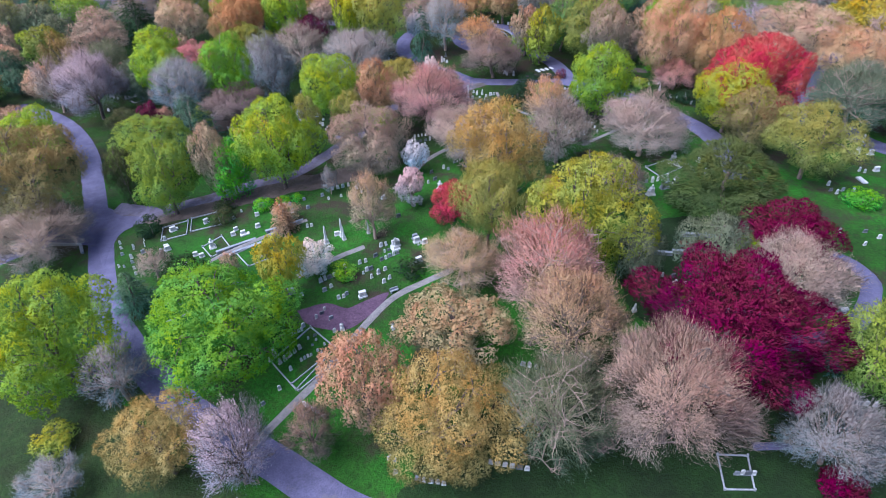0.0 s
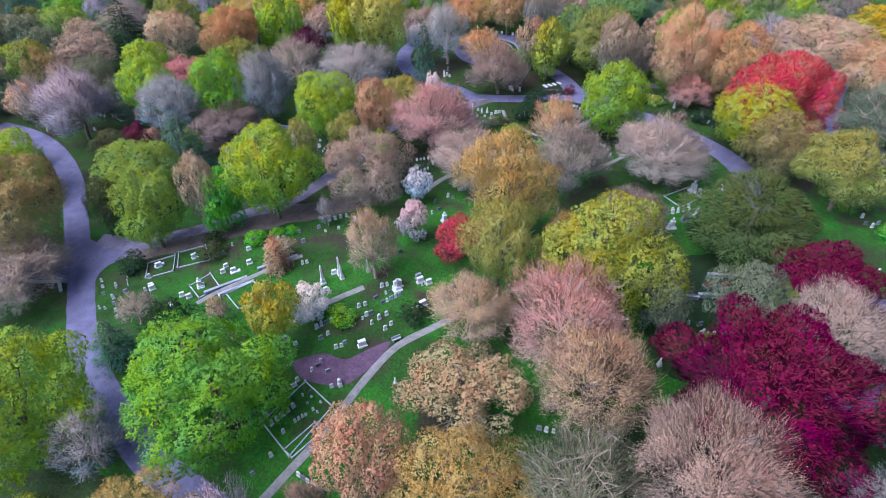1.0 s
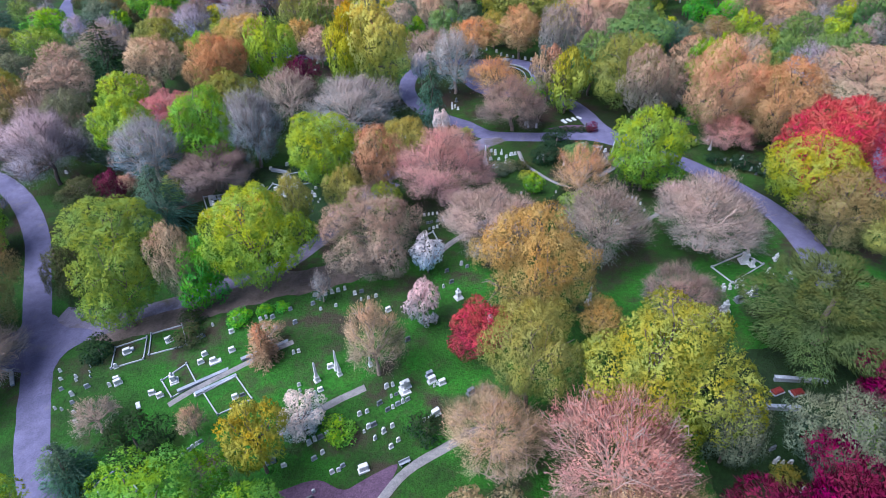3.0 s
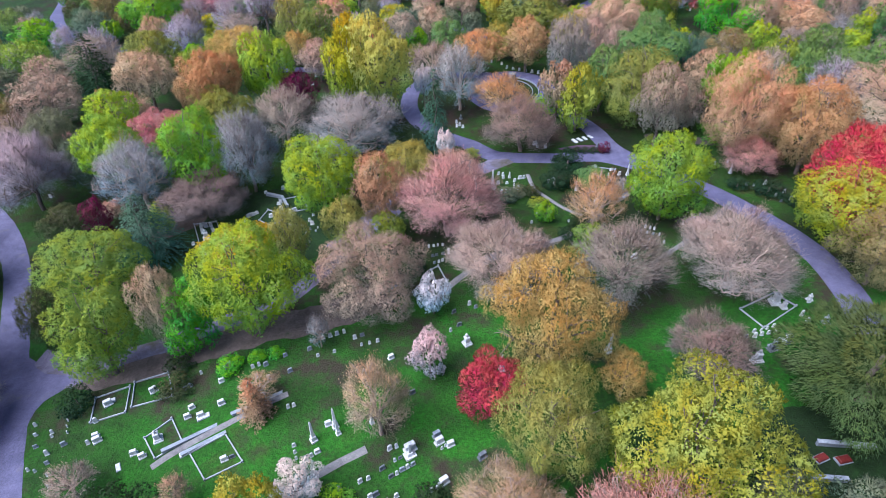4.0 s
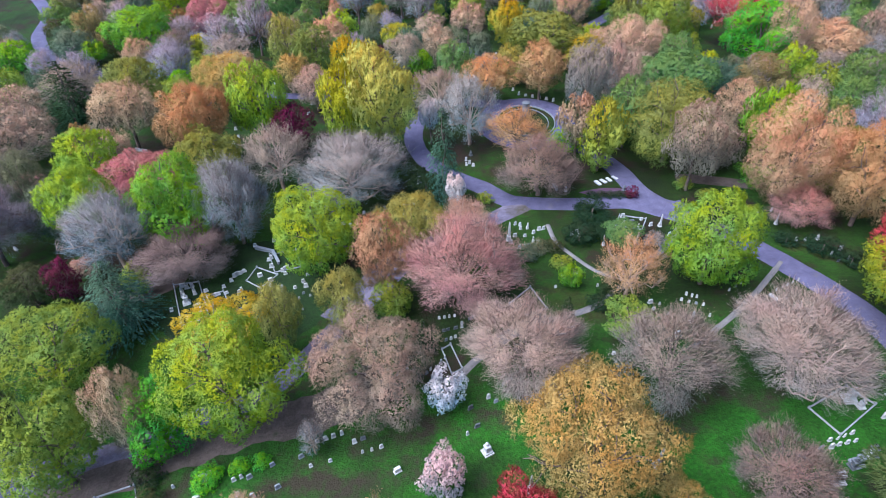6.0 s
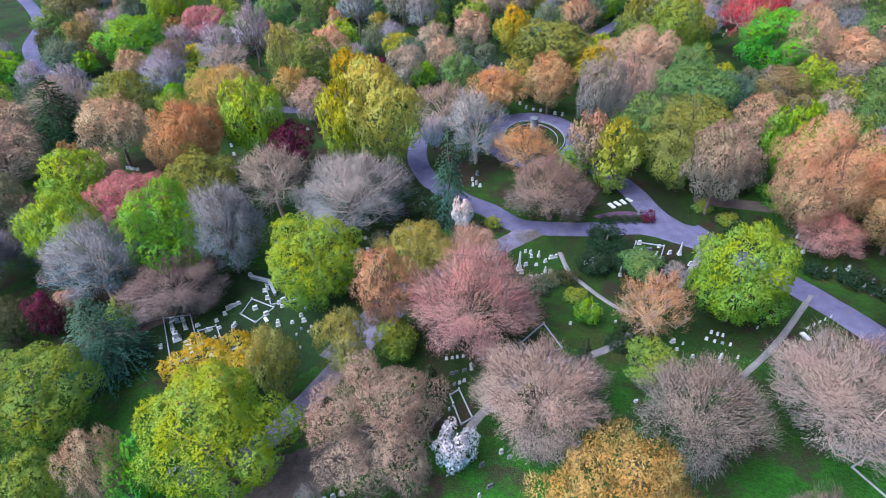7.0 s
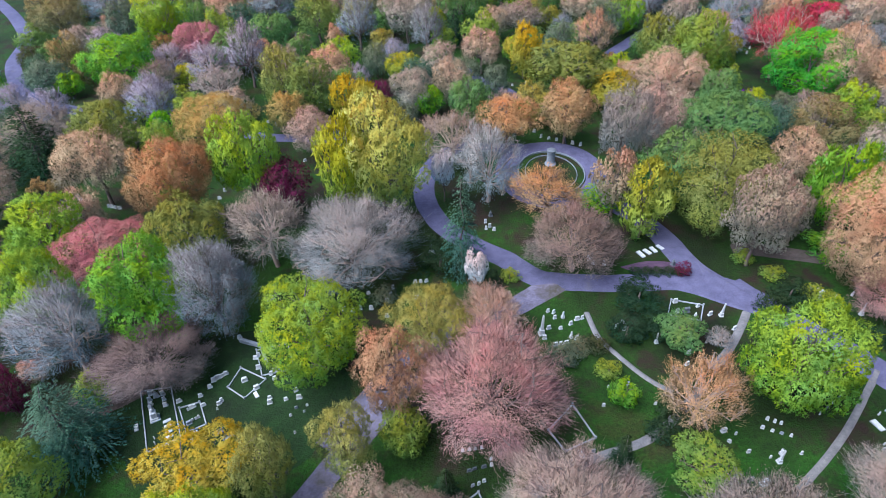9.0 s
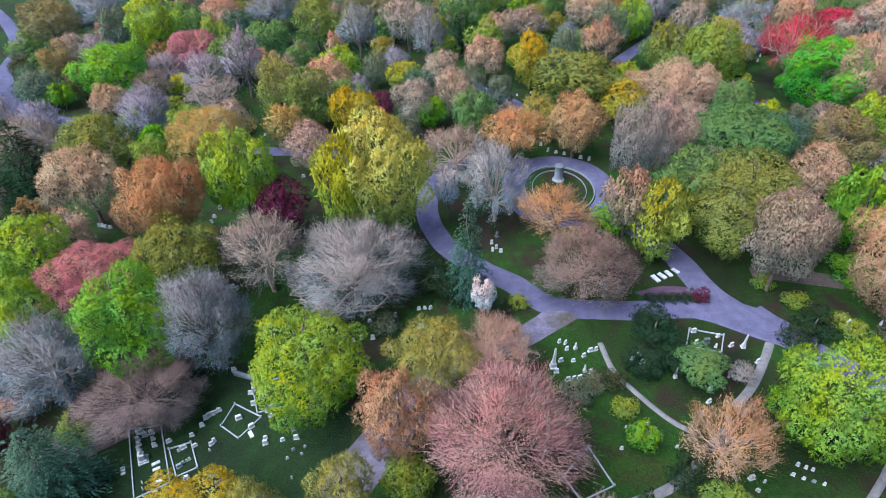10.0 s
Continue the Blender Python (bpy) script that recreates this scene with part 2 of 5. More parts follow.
strip("road", [(-65, 86.9, 11), (-69.1, 86.8, 9), (-72.7, 85.5, 7), (-77.4, 82.3, 5.5), (-82.1, 78.1, 5.5)], ASPHALT, 0.042, "weathered pale grey asphalt cemetery avenue", "road")
strip("road", [(-65.3, 91.3, 9), (-56.6, 90.4, 6), (-50.9, 92.8, 3.8), (-44.7, 94.9, 3.8), (-39, 97.8, 3.8), (-31.9, 100.1, 3.8), (-26.7, 106, 3.8), (-22.3, 113, 3.8), (-18.2, 118.8, 3.8), (-14.2, 125.6, 3.8)], LANE, 0.048, "weathered pale grey asphalt cemetery avenue", "road")
strip("road", [(-24.4, 114.4, 3.8), (-19.9, 121.1, 3.8), (-14.2, 129.4, 3.8), (-4.3, 134.7, 3.8), (3.4, 139.5, 4.4), (8.4, 143.2, 5)], LANE, 0.054, "weathered pale grey asphalt cemetery avenue", "road")
strip("road", [(-2.5, 152, 4.6), (0.5, 150, 4.6), (4.8, 145.1, 4.6), (8.1, 143.6, 4.6), (18, 142.4, 4.6), (27.3, 142.5, 5.2), (34.5, 139.8, 5.8), (40.2, 133.5, 4.6)], ASPHALT, 0.060, "weathered pale grey asphalt cemetery avenue", "road")
strip("road", [(34.6, 140.9, 6), (39, 133.8, 5), (45, 125, 5), (50.3, 113.9, 5), (52.4, 106.2, 5), (52.5, 97.8, 5), (51, 88, 5)], ASPHALT, 0.066, "weathered pale grey asphalt cemetery avenue", "road")
strip("road", [(32.5, 140.9, 6), (30.3, 146.2, 5), (28.5, 154.1, 4.8), (25.7, 160.6, 4.8), (21.3, 166.9, 4.8), (21.5, 174.5, 4.8)], ASPHALT, 0.072, "weathered pale grey asphalt cemetery avenue", "road")
strip("road", [(0.5, 150, 4.5), (-3.4, 153.1, 4.5), (-7.5, 157.1, 4.5), (-10.9, 162.1, 4.5), (-13.3, 170.1, 4.5), (-12.8, 179, 4.5), (-9.6, 186.5, 4.5)], ASPHALT, 0.078, "weathered pale grey asphalt cemetery avenue", "road")
strip("road", [(-105.3, 219.1, 5), (-115.8, 223.4, 5), (-130.9, 235, 5), (-146.8, 257.3, 5), (-156.1, 281.1, 5), (-175.1, 307.9, 5), (-200.7, 337.2, 5)], ASPHALT, 0.084, "weathered pale grey asphalt cemetery avenue", "road")
strip("road", [(40.3, 245.4, 4.5), (50, 257.1, 4.5), (59.3, 268.2, 4.5), (68.4, 277, 4.5)], ASPHALT, 0.090, "weathered pale grey asphalt cemetery avenue", "road")
strip("road", [(74.6, 305.9, 4.5), (77.5, 293, 4.5), (77.9, 280.2, 4.5)], ASPHALT, 0.096, "weathered pale grey asphalt cemetery avenue", "road")
strip("road", [(-56.6, 200.5, 4), (-49.5, 198.2, 4), (-41.5, 196.9, 4), (-33.5, 194.8, 4)], ASPHALT, 0.102, "weathered pale grey asphalt cemetery avenue", "road")
strip("road", [(-4.2, 239.6, 4), (0.1, 230.1, 4), (6.9, 221.4, 4), (9.8, 214.9, 4)], ASPHALT, 0.108, "weathered pale grey asphalt cemetery avenue", "road")
strip("road", [(55.7, 66.8, 2.8), (57.7, 64.4, 2.8), (58.2, 60.8, 2.8), (55.2, 56.1, 2.8), (50.7, 52.4, 2.8), (45.7, 50.8, 2.8), (41.5, 50.8, 2.8)], ASPHALT, 0.114, "weathered pale grey asphalt cemetery avenue", "road")
strip("road", [(71, 111.6, 5), (78.9, 121.7, 5), (85.4, 133.1, 5), (93.2, 143.8, 5), (101.5, 151.4, 5)], ASPHALT, 0.120, "weathered pale grey asphalt cemetery avenue", "road")
strip("road", [(79.4, 108, 5), (80.1, 101.4, 5), (83.9, 95.3, 5)], ASPHALT, 0.126, "weathered pale grey asphalt cemetery avenue", "road")
strip("road", [(32.7, 37, 1), (36.8, 36.8, 1)], ASPHALT, 0.132, "weathered pale grey asphalt cemetery avenue", "road")
strip("path", [(-24.9, 39.6, 1.3), (-23.4, 42.1, 1.3), (-20.6, 45.9, 1.3), (-17.3, 50.4, 1.3), (-14.4, 55.3, 1.3), (-11.6, 59.7, 1.3), (-8.6, 63.3, 1.3), (-4.4, 65.8, 1.3), (-0.1, 68.1, 1.3)], CONCRETE, 0.095, "narrow pale footpath through the graves", "path", ragged=0.05, cells=4)
strip("path", [(-24.5, 69, 1.2), (-20.9, 71.4, 1.2), (-17.5, 73.4, 1.2), (-14.4, 74.9, 1.2)], CONCRETE, 0.100, "narrow pale footpath through the graves", "path", ragged=0.05, cells=4)
strip("path", [(-40.4, 74.4, 1.05), (-37.8, 76.5, 1.05), (-32, 80, 1.05), (-29, 81.9, 1.05), (-25.5, 83.6, 1.05)], CONCRETE, 0.105, "narrow pale footpath through the graves", "path", ragged=0.05, cells=4)
strip("path", [(11.7, 136, 0.9), (12.3, 130.9, 0.9), (14, 127.4, 0.9), (16.9, 122.8, 0.9), (19.5, 120.3, 0.9)], CONCRETE, 0.110, "narrow pale footpath through the graves", "path", ragged=0.05, cells=4)
strip("path", [(34.8, 134.6, 1.3), (32.5, 131.3, 1.3), (29.1, 127.1, 1.3), (25.6, 123.9, 1.3)], CONCRETE, 0.115, "narrow pale footpath through the graves", "path", ragged=0.05, cells=4)
strip("path", [(23.1, 120.5, 1.3), (15.4, 114, 1.3), (8.8, 111.5, 1.3), (3, 109.8, 1.3), (-0.8, 107.2, 1.3)], CONCRETE, 0.120, "narrow pale footpath through the graves", "path", ragged=0.05, cells=4)
strip("path", [(7.1, 111, 1.3), (2.7, 108.6, 1.3), (-2, 104.9, 1.3), (-5, 101.3, 1.3), (-6.7, 98.3, 1.3)], CONCRETE, 0.125, "narrow pale footpath through the graves", "path", ragged=0.05, cells=4)
strip("path", [(46.2, 122.4, 0.95), (44.7, 120.8, 0.95), (36.5, 112.7, 0.95), (28.3, 106.2, 0.95), (26.3, 104.4, 0.95)], CONCRETE, 0.130, "narrow pale footpath through the graves", "path", ragged=0.05, cells=4)


# ---- trees ----
def blades(centres, along, across, facing):
    """Vertices, faces and soft normals of pointed leaves: centre, half length vector, half width vector, and the way that the spray faces."""
    n = len(centres)
    turned = np.einsum("ij,ij->i", np.cross(across, along), facing) < 0
    across = np.where(turned[:, None], -across, across)
    v = np.stack([centres - along - across, centres - along + across, centres + along], 1).reshape(-1, 3)
    return v, np.arange(3 * n).reshape(n, 3), np.repeat(facing, 3, 0)


def unit(v):
    return v / (np.linalg.norm(v, axis=-1, keepdims=True) + 1e-9)


def soup(name, verts, faces, material, normals=None):
    me = bpy.data.meshes.new(name)
    me.vertices.add(len(verts))
    me.vertices.foreach_set("co", np.asarray(verts, np.float32).ravel())
    me.loops.add(faces.size)
    me.loops.foreach_set("vertex_index", faces.astype(np.int32).ravel())
    me.polygons.add(len(faces))
    me.polygons.foreach_set("loop_start", np.arange(0, faces.size, faces.shape[1], dtype=np.int32))
    me.polygons.foreach_set("loop_total", np.full(len(faces), faces.shape[1], np.int32))
    me.polygons.foreach_set("use_smooth", np.ones(len(faces), bool))
    me.materials.append(material)
    me.update(calc_edges=True)
    if normals is not None:
        me.normals_split_custom_set_from_vertices(normals.tolist())
    return me


def leaf_cards(rng, points, normals, size, long=1.5, loose=0.7, soft=0.45):
    """Leaf sprays at points, facing roughly along the normals."""
    n = len(points)
    nor = unit(normals + loose * rng.normal(size=(n, 3)))
    t = unit(np.cross(nor, rng.normal(size=(n, 3))))
    b = np.cross(nor, t)
    s = size * rng.uniform(0.6, 1.35, (n, 1))
    return blades(points, t * s * long * 0.5, b * s * 0.5, unit(normals + soft * rng.normal(size=(n, 3))))


def spikes(rng, points, ways, length, width, loose=0.35, facing=None, soft=0.45):
    """Slender shoots at points, lying along the given ways."""
    n = len(points)
    a = unit(ways + loose * rng.normal(size=(n, 3)))
    face = unit(ways if facing is None else facing)
    b = unit(np.cross(a, face + 0.35 * rng.normal(size=(n, 3))))
    l = length * rng.uniform(0.5, 1.3, (n, 1))
    return blades(points + a * l * 0.5, a * l * 0.5, b * width * 0.5 * rng.uniform(0.6, 1.3, (n, 1)), unit(face + soft * rng.normal(size=(n, 3))))


def joined(*pieces):
    """Pieces of vertices, faces and, where they have them, normals, as one."""
    verts, faces, at = [], [], 0
    for piece in pieces:
        verts.append(piece[0])
        faces.append(piece[1] + at)
        at += len(piece[0])
    made = (np.concatenate(verts), np.concatenate(faces))
    return made + (np.concatenate([piece[2] for piece in pieces]),) if len(pieces[0]) > 2 else made


def tube(points, radii, sides=5):
    """A tapering limb through points."""
    p = np.array(points, float)
    verts, faces = [], []
    for i in range(len(p)):
        d = unit(p[min(i + 1, len(p) - 1)] - p[max(i - 1, 0)])
        u = unit(np.cross(d, (0.3, 0.9, 0.2)))
        w = np.cross(d, u)
        for k in range(sides):
            a = 2 * math.pi * k / sides
            verts.append(p[i] + radii[i] * (math.cos(a) * u + math.sin(a) * w))
    for i in range(len(p) - 1):
        faces += [(i * sides + k, i * sides + (k + 1) % sides, (i + 1) * sides + (k + 1) % sides, (i + 1) * sides + k) for k in range(sides)]
    return np.array(verts), np.array(faces)


def limb(rng, a, b, r0, r1, sag=0.0, sides=5, steps=5):
    """A crooked limb from a to b."""
    a, b = np.array(a, float), np.array(b, float)
    length = np.linalg.norm(b - a)
    pts = [a + (b - a) * t + np.array([0, 0, -sag * length * math.sin(math.pi * t)]) + rng.normal(size=3) * length * 0.035 * (0 < t < 1) for t in np.linspace(0, 1, steps)]
    return tube(pts, np.linspace(r0, r1, steps), sides), pts


def lobes_of(rng, W, z0, z1, count, lobe, shape):
    """Centres and radii of the lobes that make a crown; shape: 1 round, above 1 narrower at the top, below 1 broad at the top."""
    c = []
    b, zc = (z1 - z0) / 2, (z1 + z0) / 2
    while len(c) < count:
        d = unit(rng.normal(size=3))
        d[2] = d[2] - 0.04
        r = rng.uniform(0.5, 1.0) ** 0.5
        lr = lobe * W * rng.uniform(0.7, 1.25)
        k = 1.0 - 0.25 * (shape - 1) * d[2] * 2
        bump_ = 1 + 0.16 * rng.normal()
        c.append((d[0] * r * (W / 2 - lr * 0.8) * k * bump_, d[1] * r * (W / 2 - lr * 0.8) * k * bump_, zc + d[2] * r * (b - lr * 0.75), lr))
    return np.array(c)


def clustered(rng, W, z0, z1, count, lobe, shape, each, small):
    """Lobes in two orders: large boughs that shape the crown, each carrying smaller clumps on its outer side."""
    boughs = lobes_of(rng, W, z0, z1, count, lobe, shape)
    mid = np.array((0, 0, z0 + 0.35 * (z1 - z0)))
    c = []
    for x, y, z, r in boughs:
        out_ = unit(np.array((x, y, z)) - mid)
        for _ in range(each):
            d = unit(rng.normal(size=3) + 0.9 * out_ + np.array((0, 0, 0.25)))
            k = small * r * rng.uniform(0.7, 1.3)
            c.append((x + d[0] * (r - 0.7 * k), y + d[1] * (r - 0.7 * k), z + d[2] * (r - 0.7 * k), k))
    return np.concatenate([np.array(c), boughs * np.array((1, 1, 1, 0.86))])


def lobe_points(rng, lobes, count, low=0.75):
    """Points and outward normals on the lobes' outer sides."""
    w = lobes[:, 3] ** 2
    points, normals, have = [], [], 0
    while have < count:
        pick = rng.choice(len(lobes), 5000, p=w / w.sum())
        d = unit(rng.normal(size=(5000, 3)))
        p = lobes[pick, :3] + d * lobes[pick, 3:4] * rng.uniform(low, 1.06, (5000, 1))
        gap2 = np.zeros((5000, len(lobes)))
        for axis_ in range(3):
            gap2 += (p[:, axis_, None] - lobes[None, :, axis_]) ** 2
        gap2 /= lobes[None, :, 3] ** 2
        gap2[np.arange(5000), pick] = 9
        keep = (gap2.min(1) > 0.5) & (d[:, 2] > -0.85)
        points.append(p[keep])
        normals.append(d[keep])
        have += int(keep.sum())
    points, normals = np.concatenate(points)[:count], np.concatenate(normals)[:count]
    low_, high_ = lobes[:, :3].min(0), lobes[:, :3].max(0)
    whole = unit((points - (low_ + high_) / 2 + np.array((0, 0, 0.15 * (high_[2] - low_[2])))) / (high_ - low_ + 0.1))
    return points, unit(normals + 0.6 * whole)


def sprays(rng, points, normals, each, length, width, up=0.2, loose=0.2, soft=0.12):
    """Shoots that fan out in bunches from points on a crown, turning up to the light."""
    n = max(1, len(points) // each)
    pick = np.arange(len(points)) % n
    start = points[pick] + rng.normal(size=points.shape) * length * 0.22
    lie = unit(np.cross(normals[pick], rng.normal(size=points.shape)))
    return spikes(rng, start, lie + 0.7 * normals[pick] + np.array((0, 0, up)), length, width, loose, normals[pick], soft)


def fleece(rng, lobes, count, leaf, low, each, long=2.4, wide=0.75):
    """A closed crown: leaves over the lobes, and bunches of shoots outside them."""
    p, d = lobe_points(rng, lobes, int(count * 0.7), low)
    q, e = lobe_points(rng, lobes, int(count * 0.9), low + 0.2)
    return joined(leaf_cards(rng, p, d, leaf * 1.1, 1.3, 0.3, 0.08), sprays(rng, q, e, each, leaf * long, leaf * wide))


def skeleton_of(rng, W, H, z0, spread, levels, base_r, forks=6, sides=5):
    """Trunk and limbs: pieces for the trunk, pieces for the limbs, and the tips with their ways."""
    top = np.array([rng.normal() * 0.02 * W, rng.normal() * 0.02 * W, z0 + 0.30 * (H - z0)])
    trunk, tp = limb(rng, (0, 0, -0.6), top, base_r, base_r * 0.62, sides=8, steps=5)
    limbs, tips, ways = [], [], []
    ends = []
    for i in range(forks):
        a = 2 * math.pi * (i + rng.uniform(-0.25, 0.25)) / forks
        up = 0.12 + 0.92 * (((i * 0.618) % 1.0) * 0.85 + 0.15 * rng.uniform())
        r = spread * W / 2 * math.sqrt(max(0.03, 1 - (up / 1.05) ** 2)) * rng.uniform(0.60, 0.80)
        e = np.array([math.cos(a) * r, math.sin(a) * r, z0 + (H - z0) * (0.16 + 0.62 * up)])
        start = top * 1.0
        start[2] = top[2] - rng.uniform(0, 0.35) * (top[2] - z0 * 0.5)
        piece, pts = limb(rng, start, e, base_r * 0.42, base_r * 0.16, sag=-0.06, sides=sides)
        limbs.append(piece)
        ends.append((pts, e - start))
    piece, pts = limb(rng, top, (top[0] * 1.5, top[1] * 1.5, z0 + (H - z0) * 0.86), base_r * 0.5, base_r * 0.14, sides=sides)
    limbs.append(piece)
    ends.append((pts, np.array((0, 0, H * 0.5))))
    mid, half = np.array((0, 0, (z0 + H) / 2)), np.array((W / 2, W / 2, (H - z0) / 2))
    for level in range(levels):
        more = []
        for pts, way in ends:
            for k in range(4):
                p = pts[rng.integers(1, len(pts))] if k else pts[-1]
                d = unit(unit(way) + 0.62 * rng.normal(size=3) + np.array((0, 0, 0.25)) + 0.15 * unit(np.array((p[0], p[1], 0.01))))
                length = W * (0.20, 0.12, 0.07)[level] * rng.uniform(0.7, 1.3)
                e = p + d * length
                out = np.linalg.norm((e - mid) / half)
                edge = rng.uniform(0.74, 1.08)
                if out > edge:
                    e = mid + (e - mid) * (edge / out)
                rr = base_r * (0.22, 0.13, 0.07)[level]
                piece, q = limb(rng, p, e, rr, rr * 0.45, sides=3, steps=(4, 3, 3)[level], sag=-0.04)
                limbs.append(piece)
                more.append((q, d))
        ends = more
    for pts, way in ends:
        tips.append(pts[-1])
        ways.append(way)
    return trunk, joined(*limbs), np.array(tips), unit(np.array(ways))


GROWN = {}
SIZES = (4.5, 8.0, 12.5, 18.0)


def grow(style, size, variant, base):
    """The shared meshes of one kind of tree: trunk, limbs (or None) and crown, for a crown SIZES[size] metres wide and as tall as wide."""
    key = (style, size, variant, base)
    if key in GROWN:
        return GROWN[key]
    rng = np.random.default_rng(sum(ord(c) for c in style) * 31 + size * 7 + variant + 5 * base)
    W = SIZES[size]
    H = W
    base_r = 0.024 * W + 0.05
    low = (0.05, 0.18, 0.34)[base]
    z0 = low * H
    limbs = None
    leaf = (0.13, 0.135, 0.145, 0.155)[size]
    many = (3000, 8500, 20000, 36000)[size]
    if style in ("leafy", "fine", "clump", "blossom"):
        trunk, limbs, tips, ways = skeleton_of(rng, W, H, z0, 0.8, 1, base_r, 6, 4)
        if style == "leafy":
            lobes = clustered(rng, W, z0, H, 40 + 6 * size, 0.16, (1.1, 1.35, 0.95)[variant % 3], 6, 0.45)
            verts, faces, normals = fleece(rng, lobes, many, leaf, 0.75, 8)
        elif style == "fine":
            lobes = clustered(rng, W, z0, H, 44 + 7 * size, 0.155, (1.0, 1.25, 1.1)[variant % 3], 6, 0.42)
            verts, faces, normals = fleece(rng, lobes, int(many * 1.2), leaf * 0.85, 0.6, 6, 3.4, 0.36)
        elif style == "clump":
            lobes = clustered(rng, W, z0, H, 44 + 8 * size, 0.14, 1.0, 6, 0.42)
            verts, faces, normals = fleece(rng, lobes, many, leaf, 0.6, 14, 1.7, 0.8)
        else:
            lobes = clustered(rng, W, z0, H, 26, 0.15, 0.95, 6, 0.42)
            verts, faces, normals = fleece(rng, lobes, int(many * 1.3), leaf * 0.9, 0.6, 10, 1.3, 0.8)
    elif style == "twig":
        trunk, limbs, tips, ways = skeleton_of(rng, W, H, z0, 1.1, (2, 2, 3, 3)[size], base_r * 1.15, 14, 4)
        mid, half = np.array((0, 0, (z0 + H) / 2)), np.array((W / 2, W / 2, (H - z0) / 2))
        q = (tips - mid) / half
        r = np.linalg.norm(q, axis=1, keepdims=True)
        uneven = np.array([[1 + 0.22 * noise.noise(Vector(d) * 1.7 + Vector((9.0 * variant, size, 0)))] for d in unit(q)])
        tips = mid + q * np.minimum(1.0, 1.02 / r) * uneven * half
        # sprays of long twigs fan out and up from the limbs' ends, with buds on their tips
        n = int(many * 0.78)
        pick = rng.integers(0, len(tips), n)
        away = unit((tips - np.array((0, 0, z0 + 0.12 * (H - z0)))) / half)
        reach = 0.055 * W + 0.25
        lead = unit(0.75 * ways[pick] + 0.85 * away[pick] + 0.42 * rng.normal(size=(n, 3)) + np.array((0, 0, 0.12)))
        p = tips[pick] - lead * reach * rng.uniform(0.2, 0.95, (n, 1)) + rng.normal(size=(n, 3)) * 0.030 * W
        # some fill the inside of the dome
        m = n * 15 // 100
        way = unit(rng.normal(size=(m, 3)) + np.array((0, 0, 0.45)))
        p[:m] = mid + way * half * rng.uniform(0.45, 0.82, (m, 1))
        lead[:m] = unit(way + 0.35 * rng.normal(size=(m, 3)) + np.array((0, 0, 0.2)))
        out_ = away[pick]
        out_[:m] = way
        k = int(many * 0.35)
        buds = p[:k] + lead[:k] * reach * rng.uniform(0.4, 1.15, (k, 1)) + rng.normal(size=(k, 3)) * 0.012 * W
        verts, faces, normals = joined(spikes(rng, p, lead, reach, 0.022 + 0.0014 * W, 0.12, unit(0.5 * lead + 0.8 * out_), 0.22),
                                       leaf_cards(rng, buds, unit(0.5 * lead[:k] + 0.8 * out_[:k]), leaf * 0.72, 1.4, 0.7, 0.25))
    elif style == "yew":
        trunk = limb(rng, (0, 0, -0.6), (0, 0, H * 0.6), base_r, base_r * 0.5, sides=7, steps=5)[0]
        lobes = clustered(rng, W, 0.02 * H, H, 44, 0.15, 1.3, 6, 0.42)
        p, d = lobe_points(rng, lobes, int(many * 0.9), 0.75)
        o = unit(p * np.array((1, 1, 0.2)))
        # flat sprays that hang outwards over one another
        verts, faces, normals = joined(fleece(rng, lobes, int(many * 0.6), leaf * 0.8, 0.6, 9), spikes(rng, p, o + 0.3 * d + np.array((0, 0, -0.15)), leaf * 4.2, leaf * 0.55, 0.3, d + np.array((0, 0, 0.35)), 0.12))
    elif style == "feather":
        trunk = limb(rng, (0, 0, -0.6), (0, 0, H * 0.4), base_r, base_r * 0.5, sides=7, steps=5)[0]
        lobes = clustered(rng, W, 0.03 * H, H, 44, 0.15, 1.0, 6, 0.42)
        p, d = lobe_points(rng, lobes, int(many * 1.2), 0.7)
        o = unit((p - np.array((0, 0, 0.08 * H))))
        verts, faces, normals = joined(fleece(rng, lobes, int(many * 0.7), leaf * 0.8, 0.6, 8), spikes(rng, p - o * 0.25, o + 0.2 * d, leaf * 4.0, leaf * 0.30, 0.22, d + 0.7 * o, 0.15))
    elif style == "conifer":
        trunk = limb(rng, (0, 0, -0.6), (0, 0, H * 0.97), base_r, 0.03, sides=7, steps=6)[0]
        pieces = []
        levels = 20 + 4 * size
        for i in range(levels):
            f = i / (levels - 1)
            z = H * (0.06 + 0.90 * f)
            reach = W / 2 * (1 - f) ** 0.6 + 0.05 * W
            for k in range(int(6 + 9 * (1 - f))):
                a = rng.uniform(0, 2 * math.pi)
                L = reach * rng.uniform(0.65, 1.08)
                n = max(8, int(L * 15))
                s = rng.uniform(0.12, 1.0, n)
                way = np.array((math.cos(a), math.sin(a), 0.10))
                across = np.array((-math.sin(a), math.cos(a), 0))
                side = rng.choice((-1.0, 1.0), n)
                p = s[:, None] * L * way + np.array((0, 0, z)) - np.outer(0.32 * (s ** 2) * L, (0, 0, 1)) + across * (side * (1 - s) * L * 0.22)[:, None]
                pieces.append(spikes(rng, p, way + across * side[:, None] * 0.8 + np.array((0, 0, -0.15)), leaf * 2.2, leaf * 0.8, 0.3, np.tile(way * 0.6 + np.array((0, 0, 0.8)), (n, 1))))
        verts, faces, normals = joined(*pieces)
    else:
        trunk = limb(rng, (0, 0, -0.3), (0, 0, H * 0.5), base_r, base_r * 0.5, sides=6, steps=3)[0]
